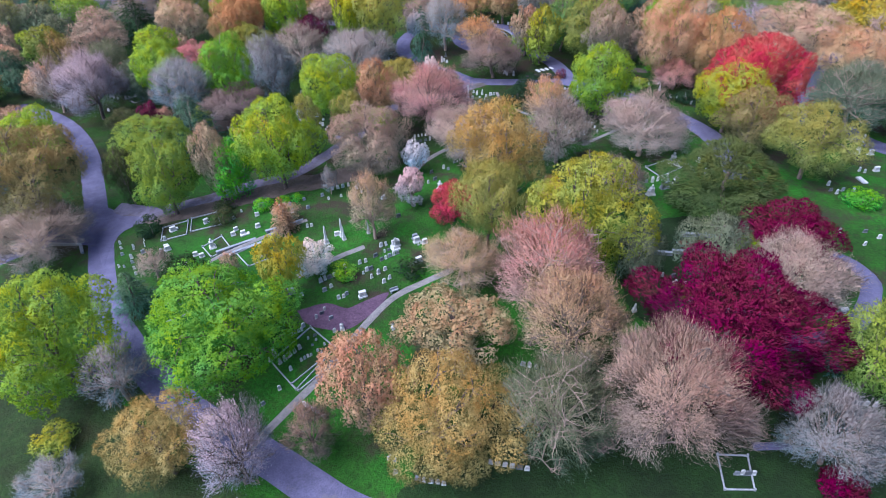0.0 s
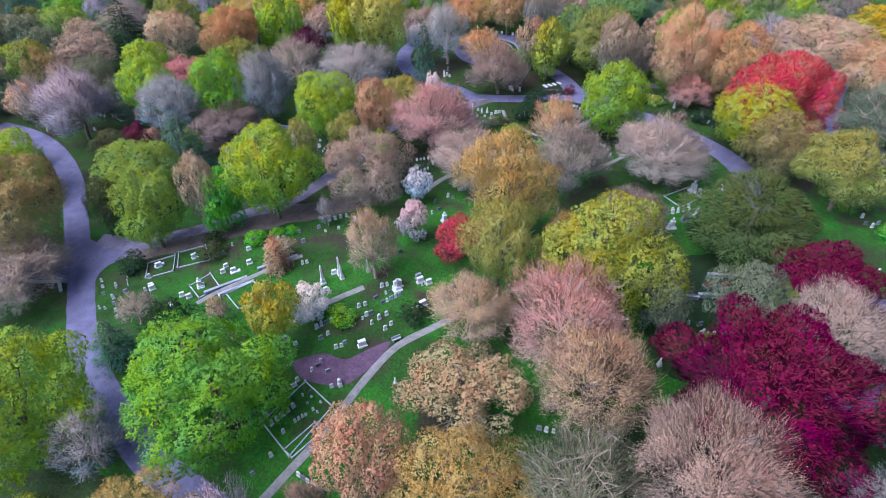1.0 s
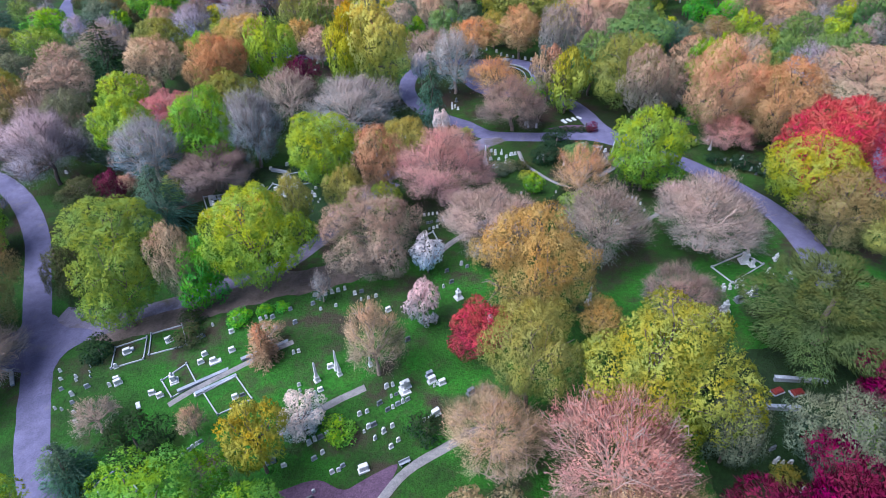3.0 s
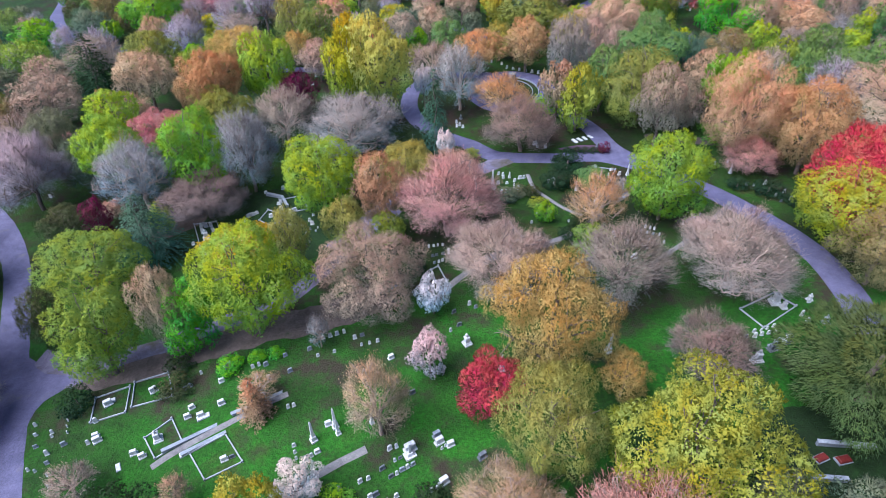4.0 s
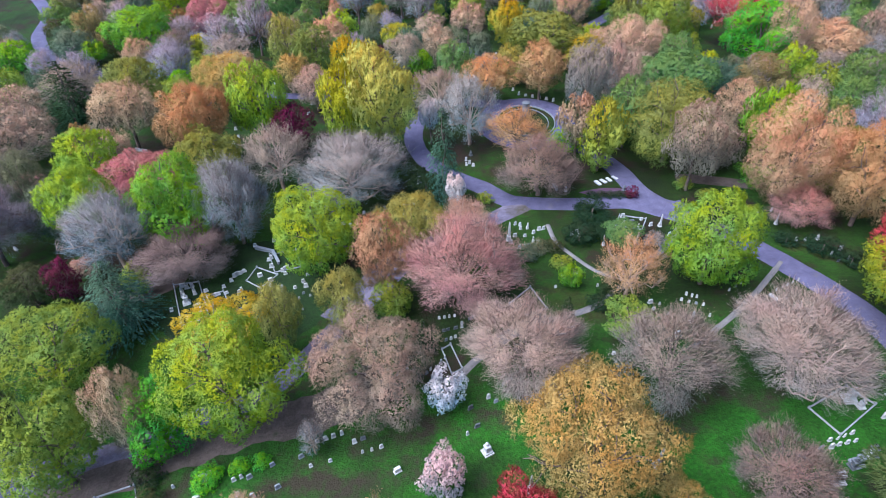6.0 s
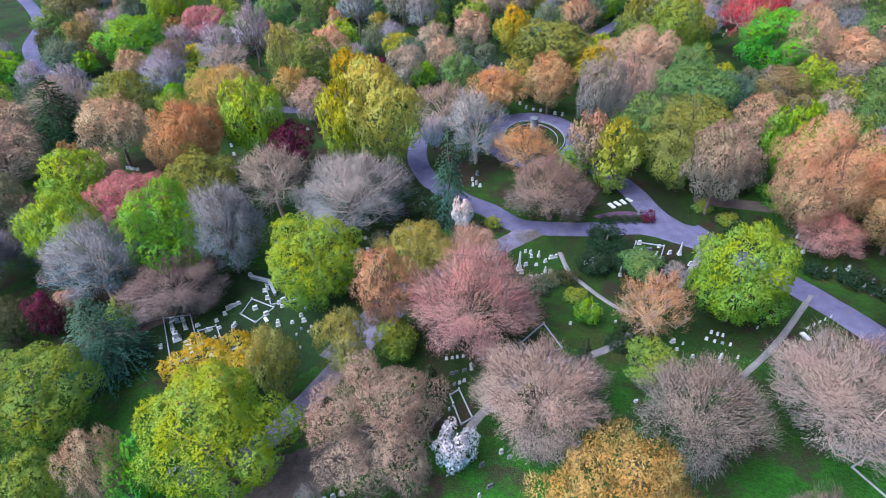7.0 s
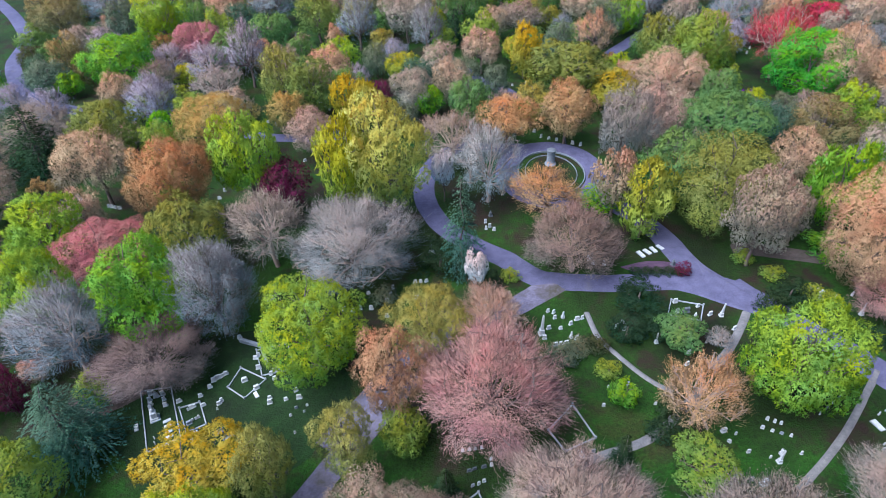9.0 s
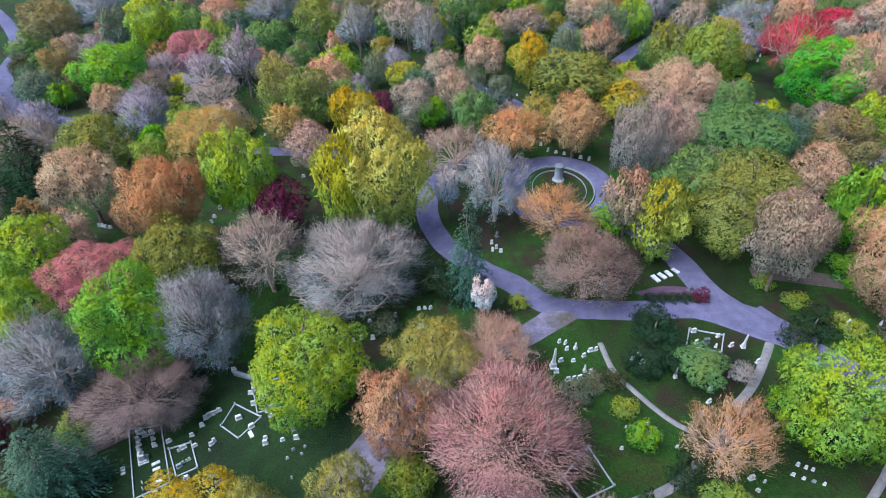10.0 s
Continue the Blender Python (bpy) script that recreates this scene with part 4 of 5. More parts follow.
set_stones("head", 0.68, 40, [(-12.5, 67.5), (-11.5, 68.3), (-10.5, 69)])
set_stones("redtomb", 0.62, 10, [(37.7, 70.7), (35.5, 71)])
set_stones("block", 0.63, 30, [(-0.9, 73.1), (-6.1, 76.1), (-49, 78.6), (-50.1, 84.2), (-44.4, 85.8), (-34.9, 89)])
set_stones("head", 0.37, -60, [(-22, 73.6), (-53.8, 80.2), (-54.3, 81.1), (-54.7, 82.1)])
set_stones("cross", 0.8, 30, [(-9.2, 73.8)])
set_stones("head", 0.43, 30, [(-5.5, 74.4), (-5.1, 74.7), (-4.7, 74.9), (-4.2, 75.2)])
set_stones("block", 0.5, 30, [(-31.4, 74.7), (-20.2, 74.9), (-42, 75.9), (-43.3, 76.4), (-19.4, 78.5), (-49, 78.6), (-49.5, 79.3), (-38.1, 81.1), (-36.3, 81.1), (-38, 82.5), (-34.1, 82.8), (-12.3, 88.3)])
set_stones("ledger", 0.48, 30, [(-44.6, 74.7)])
set_stones("obelisk", 0.85, 30, [(-20.9, 76.5), (-18.5, 78.2)])
set_stones("obelisk", 0.68, 30, [(-18, 77.2), (-14, 78.4)])
set_stones("head", 0.68, 30, [(-54.9, 77.2), (-50.1, 78.3), (-53.3, 78.4), (-50.6, 81.5)])
set_stones("tomb", 0.8, 30, [(-40.9, 78.2)])
set_stones("monument", 0.57, 10, [(34, 84.6), (36.9, 86.4), (39.3, 87.6)])
set_stones("monument", 0.68, 10, [(34.5, 84.8), (37.5, 86.7), (39.5, 87.7)])
set_stones("obelisk", 0.85, 10, [(2.3, 85.2), (16.4, 87.4)])
set_stones("block", 0.44, 30, [(-35.2, 86.5)])
set_stones("ledger", 0.8, 10, [(71.2, 86.6)])
set_stones("head", 0.5, 10, [(34.7, 88.7), (35.8, 88.8), (36.8, 89), (37.8, 89.2), (38.8, 89.4)])
set_stones("head", 0.5, 20, [(36.1, 89.6), (37.1, 89.8), (38, 90.1), (39, 90.4)])
set_stones("monument", 0.68, 30, [(-2, 90.1)])
set_stones("monument", 0.52, 10, [(46, 90.8), (42, 94), (46.2, 95.4)])
set_stones("head", 0.62, 20, [(-17.7, 92.4), (-16.7, 92.8), (-22.3, 92.8), (-21.3, 93.1), (-20.4, 93.4), (-19.4, 93.7)])
set_stones("monument", 0.78, 10, [(41.3, 95.1)])
set_stones("obelisk", 1.02, 10, [(75.9, 96.5)])
set_stones("head", 0.33, 40, [(1.3, 100.2), (1.8, 100.7)])
set_stones("head", 0.47, 40, [(-15.8, 100.8), (-15.2, 101.3), (-14.6, 101.7), (-14, 102.1), (-13.1, 102.5), (-12.5, 103), (-11.9, 103.4)])
set_stones("head", 0.47, 50, [(-9.2, 102.4), (-8.7, 103), (-7.3, 104.3), (-6.8, 105)])
set_stones("block", 0.33, 10, [(15.7, 104.2), (23.9, 107.7)])
set_stones("head", 0.33, 20, [(19.5, 105.5), (20.5, 105.7), (21.5, 106)])
set_stones("head", 0.38, 10, [(23.7, 105.6), (40.5, 109), (27.1, 110.3), (42.1, 110.4), (40.4, 111.4), (23.5, 112.5), (24.6, 113.6)])
set_stones("block", 0.54, 10, [(25, 107.1), (26.3, 135.3), (14.8, 148.7)])
set_stones("head", 0.47, 20, [(-6.6, 108.3), (-5.9, 108.5), (-5.3, 108.8)])
set_stones("obelisk", 0.65, 10, [(27.8, 109.7), (20, 129.2), (24.7, 129.8), (50.3, 133)])
set_stones("head", 0.47, 10, [(-6.9, 110.2), (45.4, 110.4), (-6.3, 110.4), (30.7, 110.6), (-5.2, 110.6), (39.8, 110.7), (-4.3, 110.8), (25, 111.1), (7.6, 112), (-7.6, 112.9), (-6.8, 113), (-6.1, 113.1), (-5.3, 113.2), (16.7, 118.5), (10.3, 118.6), (54.7, 121.8), (14.2, 121.9)])
set_stones("ledger", 0.49, 10, [(40.7, 110.3)])
set_stones("urn", 0.58, 10, [(28.5, 110.7)])
set_stones("urn", 0.97, 10, [(43.1, 111.3)])
set_stones("head", 0.47, 30, [(-4.3, 111.6), (-3.1, 112.4), (-2.5, 112.7)])
set_stones("ledger", 0.55, 10, [(6.2, 111.6)])
set_stones("statue", 0.4, 10, [(43.7, 112)])
set_stones("head", 0.35, 10, [(23.4, 112.7), (11.6, 121.6)])
set_stones("head", 0.42, -30, [(30.7, 113), (29.8, 113.4), (28.9, 113.8), (28, 114.3)])
set_stones("obelisk", 0.45, 10, [(42.8, 113.7)])
set_stones("block", 0.46, 10, [(23.4, 114.1)])
set_stones("ledger", 0.73, 10, [(41.2, 114.0)])
set_stones("head", 0.47, -30, [(30.4, 114.8), (29.8, 115.1), (29.1, 115.5)])
set_stones("head", 0.38, 30, [(42.3, 115.6), (43.4, 116.1), (44.4, 116.6), (-28.7, 117), (45.4, 117.1), (46.5, 117.6), (-29.8, 119.7), (-43.1, 120.1), (-28.1, 120.2), (-42.7, 120.3), (-42.4, 120.5), (-29.3, 120.9), (-27.9, 121.2), (-40.2, 121.6)])
set_stones("head", 0.42, 30, [(35.6, 116), (36.8, 116.8), (38, 117.6), (39.2, 118.4)])
set_stones("head", 0.38, -60, [(-46.6, 116), (-47, 116.9), (-47.4, 117.7)])
set_stones("ledger", 0.3, -60, [(-45.3, 116.5)])
set_stones("bench", 0.68, 30, [(-37.2, 116.8), (-38.7, 117.6)])
set_stones("ledger", 0.55, 30, [(-41.9, 116.8), (-50.6, 119.5), (-35.4, 123.6)])
set_stones("ledger", 0.43, -60, [(-45.4, 117.8), (-45.8, 118.6), (-46.3, 119.5), (-46.7, 120.3)])
set_stones("block", 0.46, 30, [(-41.9, 117.9), (-35.6, 124.7), (-37.7, 126.2)])
set_stones("block", 0.38, 30, [(-43.4, 119.6)])
set_stones("tomb", 0.73, 30, [(-48.5, 120.8)])
set_stones("head", 0.38, 40, [(-44.3, 121.8)])
set_stones("monument", 0.4, 10, [(54.7, 128)])
set_stones("statue", 0.3, 10, [(26.8, 128.8)])
set_stones("statue", 0.49, 10, [(8.5, 130.9), (8, 135.1)])
set_stones("obelisk", 0.97, 10, [(4.4, 131.9)])
set_stones("obelisk", 0.71, 10, [(30.9, 134.1)])
set_stones("cross", 0.61, 10, [(46.4, 136.8)])
set_stones("monument", 0.47, 10, [(27.8, 146.3)])
set_stones("urn", 0.65, 10, [(16.8, 147.1), (15.1, 147.5)])
set_stones("ledger", 0.67, 30, [(23.5, 149.5), (24.7, 150.1), (25.9, 150.6), (27.2, 151.2)])
set_stones("cross", 0.79, 30, [(-11.8, 152.3)])
set_stones("monument", 0.47, 30, [(-0.8, 162.5)])
set_stones("block", 0.54, 30, [(-84.2, 173.6)])

far_places = []
far_places += [(-33.1, 122.0), (-44.0, 122.1), (56.6, 122.3), (-43.7, 122.3), (-31.0, 122.4), (-42.4, 122.4), (-49.7, 122.4), (-29.2, 122.5), (-40.2, 122.5), (-33.3, 122.8), (-47.8, 122.8), (-40.0, 122.9), (-50.0, 123.1), (-46.1, 123.3), (54.6, 123.7), (-48.4, 123.8), (-50.4, 123.8), (-29.9, 123.8), (-43.3, 124.0), (-49.7, 124.4), (-48.9, 124.7), (56.6, 124.8), (-50.8, 124.8), (22.8, 124.9)]
far_places += [(-50.4, 125.0), (-42.4, 125.4), (-29.5, 125.5), (-33.4, 126.2), (-42.2, 126.5), (-41.9, 126.8), (23.7, 126.9), (-34.1, 127.0), (-41.5, 127.1), (-41.2, 127.4), (-33.7, 127.5), (-40.8, 127.7), (52.6, 127.8), (51.2, 127.9), (-33.4, 127.9), (-36.2, 128.3), (6.0, 129.4), (6.8, 129.6), (7.6, 129.8), (-37.1, 130.2), (9.2, 130.6), (-36.8, 130.7), (4.7, 130.9), (31.6, 131.2)]
far_places += [(16.4, 132.0), (15.3, 132.6), (7.3, 132.8), (5.6, 132.9), (16.4, 133.4), (8.9, 133.6), (29.4, 134.4), (27.3, 134.4), (10.0, 134.5), (-40.7, 134.6), (10.8, 134.7), (6.8, 135.0), (24.9, 135.2), (-37.4, 135.7), (6.8, 136.2), (28.3, 136.3), (6.0, 136.5), (48.8, 136.8), (-86.0, 137.0), (-18.4, 137.1), (51.5, 137.3), (25.3, 137.4), (-23.9, 138.7), (47.1, 138.7)]
far_places += [(-21.0, 139.0), (46.3, 139.0), (-22.7, 139.1), (-25.3, 139.3), (-18.6, 140.5), (-13.9, 140.8), (-18.2, 142.0), (-37.9, 142.3), (-21.8, 142.6), (-37.5, 142.8), (-17.9, 143.5), (-84.3, 143.5), (-86.5, 143.6), (-83.6, 143.9), (-82.9, 144.2), (-87.8, 144.3), (-82.2, 144.6), (-14.3, 144.7), (-13.4, 144.8), (-12.5, 144.8), (-89.0, 145.0), (40.3, 147.3), (-44.7, 151.8), (-45.5, 152.1)]
far_places += [(-46.4, 152.4), (-0.5, 158.0), (-1.9, 158.4), (-1.2, 159.0), (-17.2, 159.5), (-1.9, 160.4), (-19.9, 161.0), (-17.9, 161.1), (-18.8, 161.2), (-17.8, 161.5), (-16.7, 161.7), (-18.7, 162.8), (-19.4, 164.4), (-45.3, 165.8), (-45.9, 166.2), (-46.6, 166.5), (-47.3, 166.9), (-23.5, 170.0), (-74.5, 170.6), (-54.8, 170.7), (-75.4, 170.9), (-76.3, 171.2), (-25.5, 171.4), (-77.1, 171.5)]
far_places += [(-54.8, 172.5), (-83.2, 173.5), (-88.0, 173.9), (-84.3, 174.6), (-89.6, 174.7), (-54.5, 175.3), (-91.2, 175.5), (-85.4, 175.6), (-56.2, 179.3), (-39.8, 186.0), (20.7, 188.0), (19.1, 188.9), (17.5, 189.8), (15.9, 190.8), (-39.9, 191.6), (14.3, 191.7), (12.7, 192.6), (11.5, 195.4), (8.8, 197.3), (-50.3, 204.8), (-52.8, 206.5), (-29.7, 207.2), (-38.4, 212.6), (-39.7, 214.2)]
far_places += [(-40.9, 215.9), (-36.4, 216.0), (-34.7, 216.7), (-32.9, 217.4), (-42.1, 217.5), (-43.4, 219.2), (9.4, 224.3), (13.3, 225.9), (-0.1, 227.3), (-22.8, 227.6), (1.5, 229.2), (-29.8, 230.3), (-47.1, 232.0), (-0.7, 232.4), (-1.3, 233.3), (-24.8, 235.6), (-2.9, 235.6), (44.6, 237.3), (-5.1, 238.8), (-44.7, 241.7), (-7.3, 242.0), (80.0, 243.0), (92.6, 244.2), (5.8, 245.0)]
far_places += [(82.6, 247.2), (-47.0, 250.6), (-8.0, 250.9), (3.7, 251.6), (81.3, 252.0), (84.2, 253.7), (72.4, 254.3), (25.0, 257.0), (1.5, 258.1), (27.9, 259.2), (85.9, 260.3), (86.2, 261.6), (-24.7, 262.3), (-0.6, 264.7), (-26.7, 265.1), (-27.7, 265.3), (-31.3, 265.6), (-10.5, 265.8), (-55.8, 266.1), (91.8, 266.4), (87.5, 266.8), (-30.7, 268.3), (-14.1, 268.9), (-34.5, 271.3)]
far_places += [(-33.7, 271.3), (-59.0, 274.0), (-36.7, 274.3), (-15.2, 277.3), (-104.3, 277.9), (89.3, 278.0), (-111.4, 278.8), (-109.4, 281.3), (-62.2, 281.9), (-108.6, 282.3), (-113.0, 286.7), (-108.7, 287.0), (-65.3, 289.9), (-117.3, 291.1)]

def far_headstones(places):
    """Small far headstones, joined into one mesh: each a slab on a base."""
    verts, faces = [], []
    for x, y in places:
        rng = random.Random(int(x * 31 + y * 57))
        a, w, h = radians(rng.gauss(20, 15)), rng.uniform(0.42, 0.68), rng.uniform(0.5, 0.85)
        z = float(ground_z(x, y))
        for sx, sy, z0, z1, k in ((w * 1.25, 0.36, -0.2, 0.12, 1.0), (w, 0.2, 0.122, h, 0.92)):
            at = len(verts)
            for zz, kk in ((z0, 1.0), (z1, k)):
                for px, py in ((-1, -1), (1, -1), (1, 1), (-1, 1)):
                    lx, ly = px * sx / 2 * kk, py * sy / 2
                    verts.append((x + lx * math.cos(a) - ly * math.sin(a), y + lx * math.sin(a) + ly * math.cos(a), z + zz))
            faces += [tuple(at + i for i in f) for f in ((0, 1, 5, 4), (1, 2, 6, 5), (2, 3, 7, 6), (3, 0, 4, 7), (4, 5, 6, 7))]
    tagged(new("far_headstones", mesh_of("far_headstones", verts, faces, MARBLE)), "scattered small white marble headstones on distant lawns", "gravestones", kind="stuff")


far_headstones(far_places)

# ---- beds, islands and the round lawn ----
def bed(name, outline, material, lift, label, category, mound=0.0):
    """A bed laid on the ground: a rounded outline filled in rings, a little mounded."""
    line = smooth_line([tuple(q) for q in outline] + [tuple(outline[0])], 0.8)[:-1]
    c = sum(line) / len(line)
    rings = 8
    verts, faces = [], []
    n = len(line)
    for k in range(rings + 1):
        f = 1 - k / rings
        for q in line:
            r = 1 + 0.04 * noise.noise((q[0] * 0.7, q[1] * 0.7, 2.0))
            x, y = c + (q - c) * f * r
            z = float(ground_z(x, y)) + lift + mound * (1 - f * f) - (lift + 0.05 if k == 0 else 0)
            verts.append((x, y, z))
    for k in range(rings):
        faces += [(k * n + i, k * n + (i + 1) % n, (k + 1) * n + (i + 1) % n, (k + 1) * n + i) for i in range(n)]
    me = mesh_of(name, verts, faces, material)
    bm = bmesh.new()
    bm.from_mesh(me)
    bmesh.ops.recalc_face_normals(bm, faces=bm.faces[:])
    if sum(f.normal.z for f in bm.faces) < 0:
        bmesh.ops.reverse_faces(bm, faces=bm.faces[:])
    bm.to_mesh(me)
    bm.free()
    me.polygons.foreach_set("use_smooth", [True] * len(me.polygons))
    return tagged(new(name, me), label, category, kind="structure")


RING = (12.6, 177.2)
ring = [(RING[0] + 9.2 * math.cos(a), RING[1] + 11.0 * math.sin(a), 4.6) for a in (math.pi * 2 * i / 14 for i in range(15))]
strip("road", ring, ASPHALT, 0.16, "circular asphalt carriage drive round a lawn", "road")
strip("road", [(-9.6, 186.5, 4.2), (-5.0, 189.5, 4.2), (2.0, 188.5, 4.4), (8.0, 187.8, 4.6)], ASPHALT, 0.165, "weathered pale grey asphalt cemetery avenue", "road")


def ring_kerb():
    """The low granite kerb with its coping that runs round the lawn."""
    ob = thing("round_kerb", pose(RING[0], RING[1], float(ground_z(*RING))), "low curved pale granite kerb round a circular lawn", "kerb")
    seg = shared("round kerb piece", lambda: box_mesh("kerb_stone", 1.28, 0.2, 0.55, GRANITE, -0.2, 0.02))
    inner = shared("round kerb inner", lambda: box_mesh("kerb_stone", 1.02, 0.13, 0.45, GRANITE, -0.2, 0.02))
    n = 36
    for rx, ry, me in ((6.7, 8.4, seg), (5.2, 6.8, inner)):
        for i in range(n):
            a = 2 * math.pi * i / n
            x, y = rx * math.cos(a), ry * math.sin(a)
            turn = math.degrees(math.atan2(ry * math.cos(a), -rx * math.sin(a)))
            part("kerb_stone", me, ob, at=pose(x, y, float(ground_z(RING[0] + x, RING[1] + y)) - float(ground_z(*RING)), 0, 0, turn))


ring_kerb()


def round_monument():
    """The tall drum on steps in the middle of the round lawn."""
    x, y = 13.0, 180.6
    ob = thing("drum_monument", pose(x, y, float(ground_z(x, y))), "pale granite drum monument on round steps in the lawn", "monument")
    part("step", lathe_mesh("step", [(1.22, -0.2), (1.22, 0.2), (1.2, 0.23), (1.05, 0.231), (1.05, 0.42)], GRANITE, 24), ob)
    part("drum", lathe_mesh("drum", [(0.95, 0.422), (0.86, 0.65), (0.84, 3.0), (0.90, 3.1)], GRANITE, 24), ob)
    part("cap", lathe_mesh("cap", [(1.02, 3.102), (1.02, 3.3), (0.96, 3.36), (0.3, 3.44), (0.02, 3.45)], DARK_GRANITE, 8), ob)


round_monument()
bed("mulch_bed", [(-23.5, 61.8), (-19.0, 63.0), (-15.5, 61.6), (-12.3, 63.2), (-9.4, 64.4), (-10.2, 62.0), (-13.0, 58.8), (-15.6, 57.2), (-18.0, 57.6), (-21.5, 59.0)], MULCH, 0.05, "purple-brown bark mulch bed beside the path", "flower bed", 0.1)
bed("planting_bed", [(19.0, 146.5), (24.0, 147.8), (28.5, 147.0), (29.6, 144.8), (27.5, 144.0), (22.0, 144.6)], MULCH, 0.05, "dark mulched planting bed in the grass island", "flower bed", 0.15)
bed("dirt_patch", [(38.0, 149.0), (46.0, 146.5), (53.0, 144.5), (54.0, 147.0), (46.0, 150.5), (39.0, 152.0)], LITTER, 0.03, "bare brown earth under trees", "ground")
bed("dirt_patch", [(-56.0, 121.0), (-50.0, 126.0), (-52.0, 133.0), (-60.0, 132.0), (-63.0, 124.0)], LITTER, 0.03, "bare brown earth under trees", "ground")
strip("verge", [(-57.0, 88.4, 3.5), (-48.0, 90.0, 5.5), (-39.0, 93.2, 6.0), (-31.0, 95.6, 6.5), (-22.0, 97.5, 7.0), (-14.0, 102.0, 8.0)], LITTER, 0.02, "worn brown verge of leaf litter beside the avenue", "ground", ragged=0.9)
bed("road", [(-72.0, 94.8), (-66.5, 93.9), (-63.0, 91.4), (-57.2, 89.8), (-57.8, 87.6), (-60.1, 84.7), (-59.6, 79.7), (-58.5, 74.6), (-59.7, 75.9), (-63.0, 80.9), (-68.3, 82.7), (-73.5, 84.5), (-74.4, 87.0), (-72.0, 89.1), (-70.8, 91.5)], ASPHALT, 0.138, "weathered pale grey asphalt where two avenues meet", "road")
# canopy shade painted on the lawn as a dark green sheet
bed("shade_sheet", [(24.9, 75.0), (34.6, 78.7), (45.2, 78.0), (51.8, 73.3), (48.3, 60.9), (41.9, 50.2), (33.4, 54.4), (24.5, 54.9), (23.1, 63.1)], SHADED_LAWN, 0.02, "dark green sheet painted as shade on the lawn under trees", "ground cover")
bed("worn_grass", [(-74, 14), (-20, 10), (-8, 22), (-22, 34), (-34, 41), (-48, 53), (-62, 62), (-84, 48)], WORN_LAWN, 0.016, "thin olive grass with brown wear under old trees", "ground")
# two more dark sheets, painted on the ground as tree shade
bed("shade_sheet", [(-14, 26), (20, 14), (62, 16), (66, 58), (44, 49), (24, 54), (8, 47), (-6, 40)], SHADED_LAWN, 0.018, "dark green sheet painted as shade on the lawn under trees", "ground cover")
bed("shade_sheet", [(-59.9, 130.3), (-43.1, 136.8), (-25.5, 133.7), (-20.5, 121.9), (-25.4, 111.9), (-34.9, 107.4), (-48.9, 112.2), (-59.4, 121.0)], SHADED_LAWN, 0.024, "dark green sheet painted as shade on the lawn under trees", "ground cover")
bed("road", [(31.7, 147.0), (35.6, 141.3), (38.6, 136.4), (40.4, 133.6), (38.3, 132.7), (33.5, 135.6), (28.6, 139.1), (23.7, 141.7), (29.9, 142.2), (31.5, 144.4)], ASPHALT, 0.142, "weathered pale grey asphalt where two avenues meet", "road")


# ---- planting, from south to north ----
plant("feather", "crimson", 39.0, 31.3, 5.0, 3.3, "on the lawn")
plant("twig", "grey", 38.9, 34.7, 10.6, 10.0, "beside the avenue")
plant("twig", "grey", -46.1, 35.1, 7.8, 5.1, "in the grove", 1)
plant("twig", "lilac", -24.1, 35.7, 9.7, 13.7, "beside the avenue")
plant("fine", "goldtan", -33.0, 37.5, 10.6, 11.9, "beside the avenue")
plant("fine", "goldtan", -1.0, 37.7, 15.4, 15.0, "among the graves")
plant("twig", "greygreen", 11.2, 38.2, 13.1, 13.5, "among the graves")
plant("twig", "rosetan", 23.2, 38.3, 15.6, 16.2, "on the lawn")
plant("twig", "brown", -16.4, 38.8, 6.2, 9.0, "beside the avenue")
plant("leafy", "lime", -49.2, 41.4, 5.2, 3.4, "in the grove")
plant("clump", "pinktan", -10.5, 42.6, 10.7, 15.5, "among the graves")
plant("fine", "olivegreen", 47.2, 43.3, 9.7, 13.5, "among the graves")
plant("conifer", "bluegreen", 46.1, 46.9, 4.6, 6.9, "beside the avenue")
plant("twig", "grey", -43.3, 48.1, 8.7, 10.2, "beside the avenue")
plant("feather", "crimson", 32.5, 48.1, 22.9, 15.1, "in the grove")
plant("twig", "tan", 14.2, 50.0, 12.9, 14.8, "among the graves")
plant("clump", "beige", 0.6, 50.2, 14.5, 10.8, "among the graves", 2)
plant("leafy", "yellowgreen", -51.3, 50.3, 17.2, 18.4, "in the grove")
plant("leafy", "green", -29.7, 52.9, 19.8, 15.4, "among the graves")
plant("twig", "palepink", 44.5, 56.6, 13.4, 12.0, "beside the avenue")
plant("twig", "rosepink", 12.5, 58.0, 14.3, 15.9, "in the grove", 1)
plant("bush", "olive", 31.6, 60.2, 3.5, 1.7, "among the graves")
plant("fine", "greygreen", 34.8, 60.5, 10.0, 13.2, "among the graves", 1)
plant("fine", "greygreen", 25.6, 62.6, 7.2, 12.0, "among the graves")
plant("fine", "green", 40.0, 61.9, 4.3, 8.4, "among the graves")
plant("twig", "tan", 1.5, 64.0, 11.4, 9.4, "in the grove", 1)
plant("leafy", "gold", -24.8, 64.1, 7.3, 11.7, "among the graves", 2)
plant("bush", "bluegreen", 27.2, 64.4, 4.3, 2.4, "among the graves")
plant("conifer", "bluegreen", -48.3, 64.4, 7.7, 7.7, "beside the avenue")
plant("feather", "crimson", 46.5, 65.2, 14.2, 10.9, "on the lawn")
plant("leafy", "lime", 18.8, 67.0, 17.0, 19.0, "in the grove")
plant("bush", "darkgreen", -40.6, 67.0, 7.9, 8.3, "among the graves")
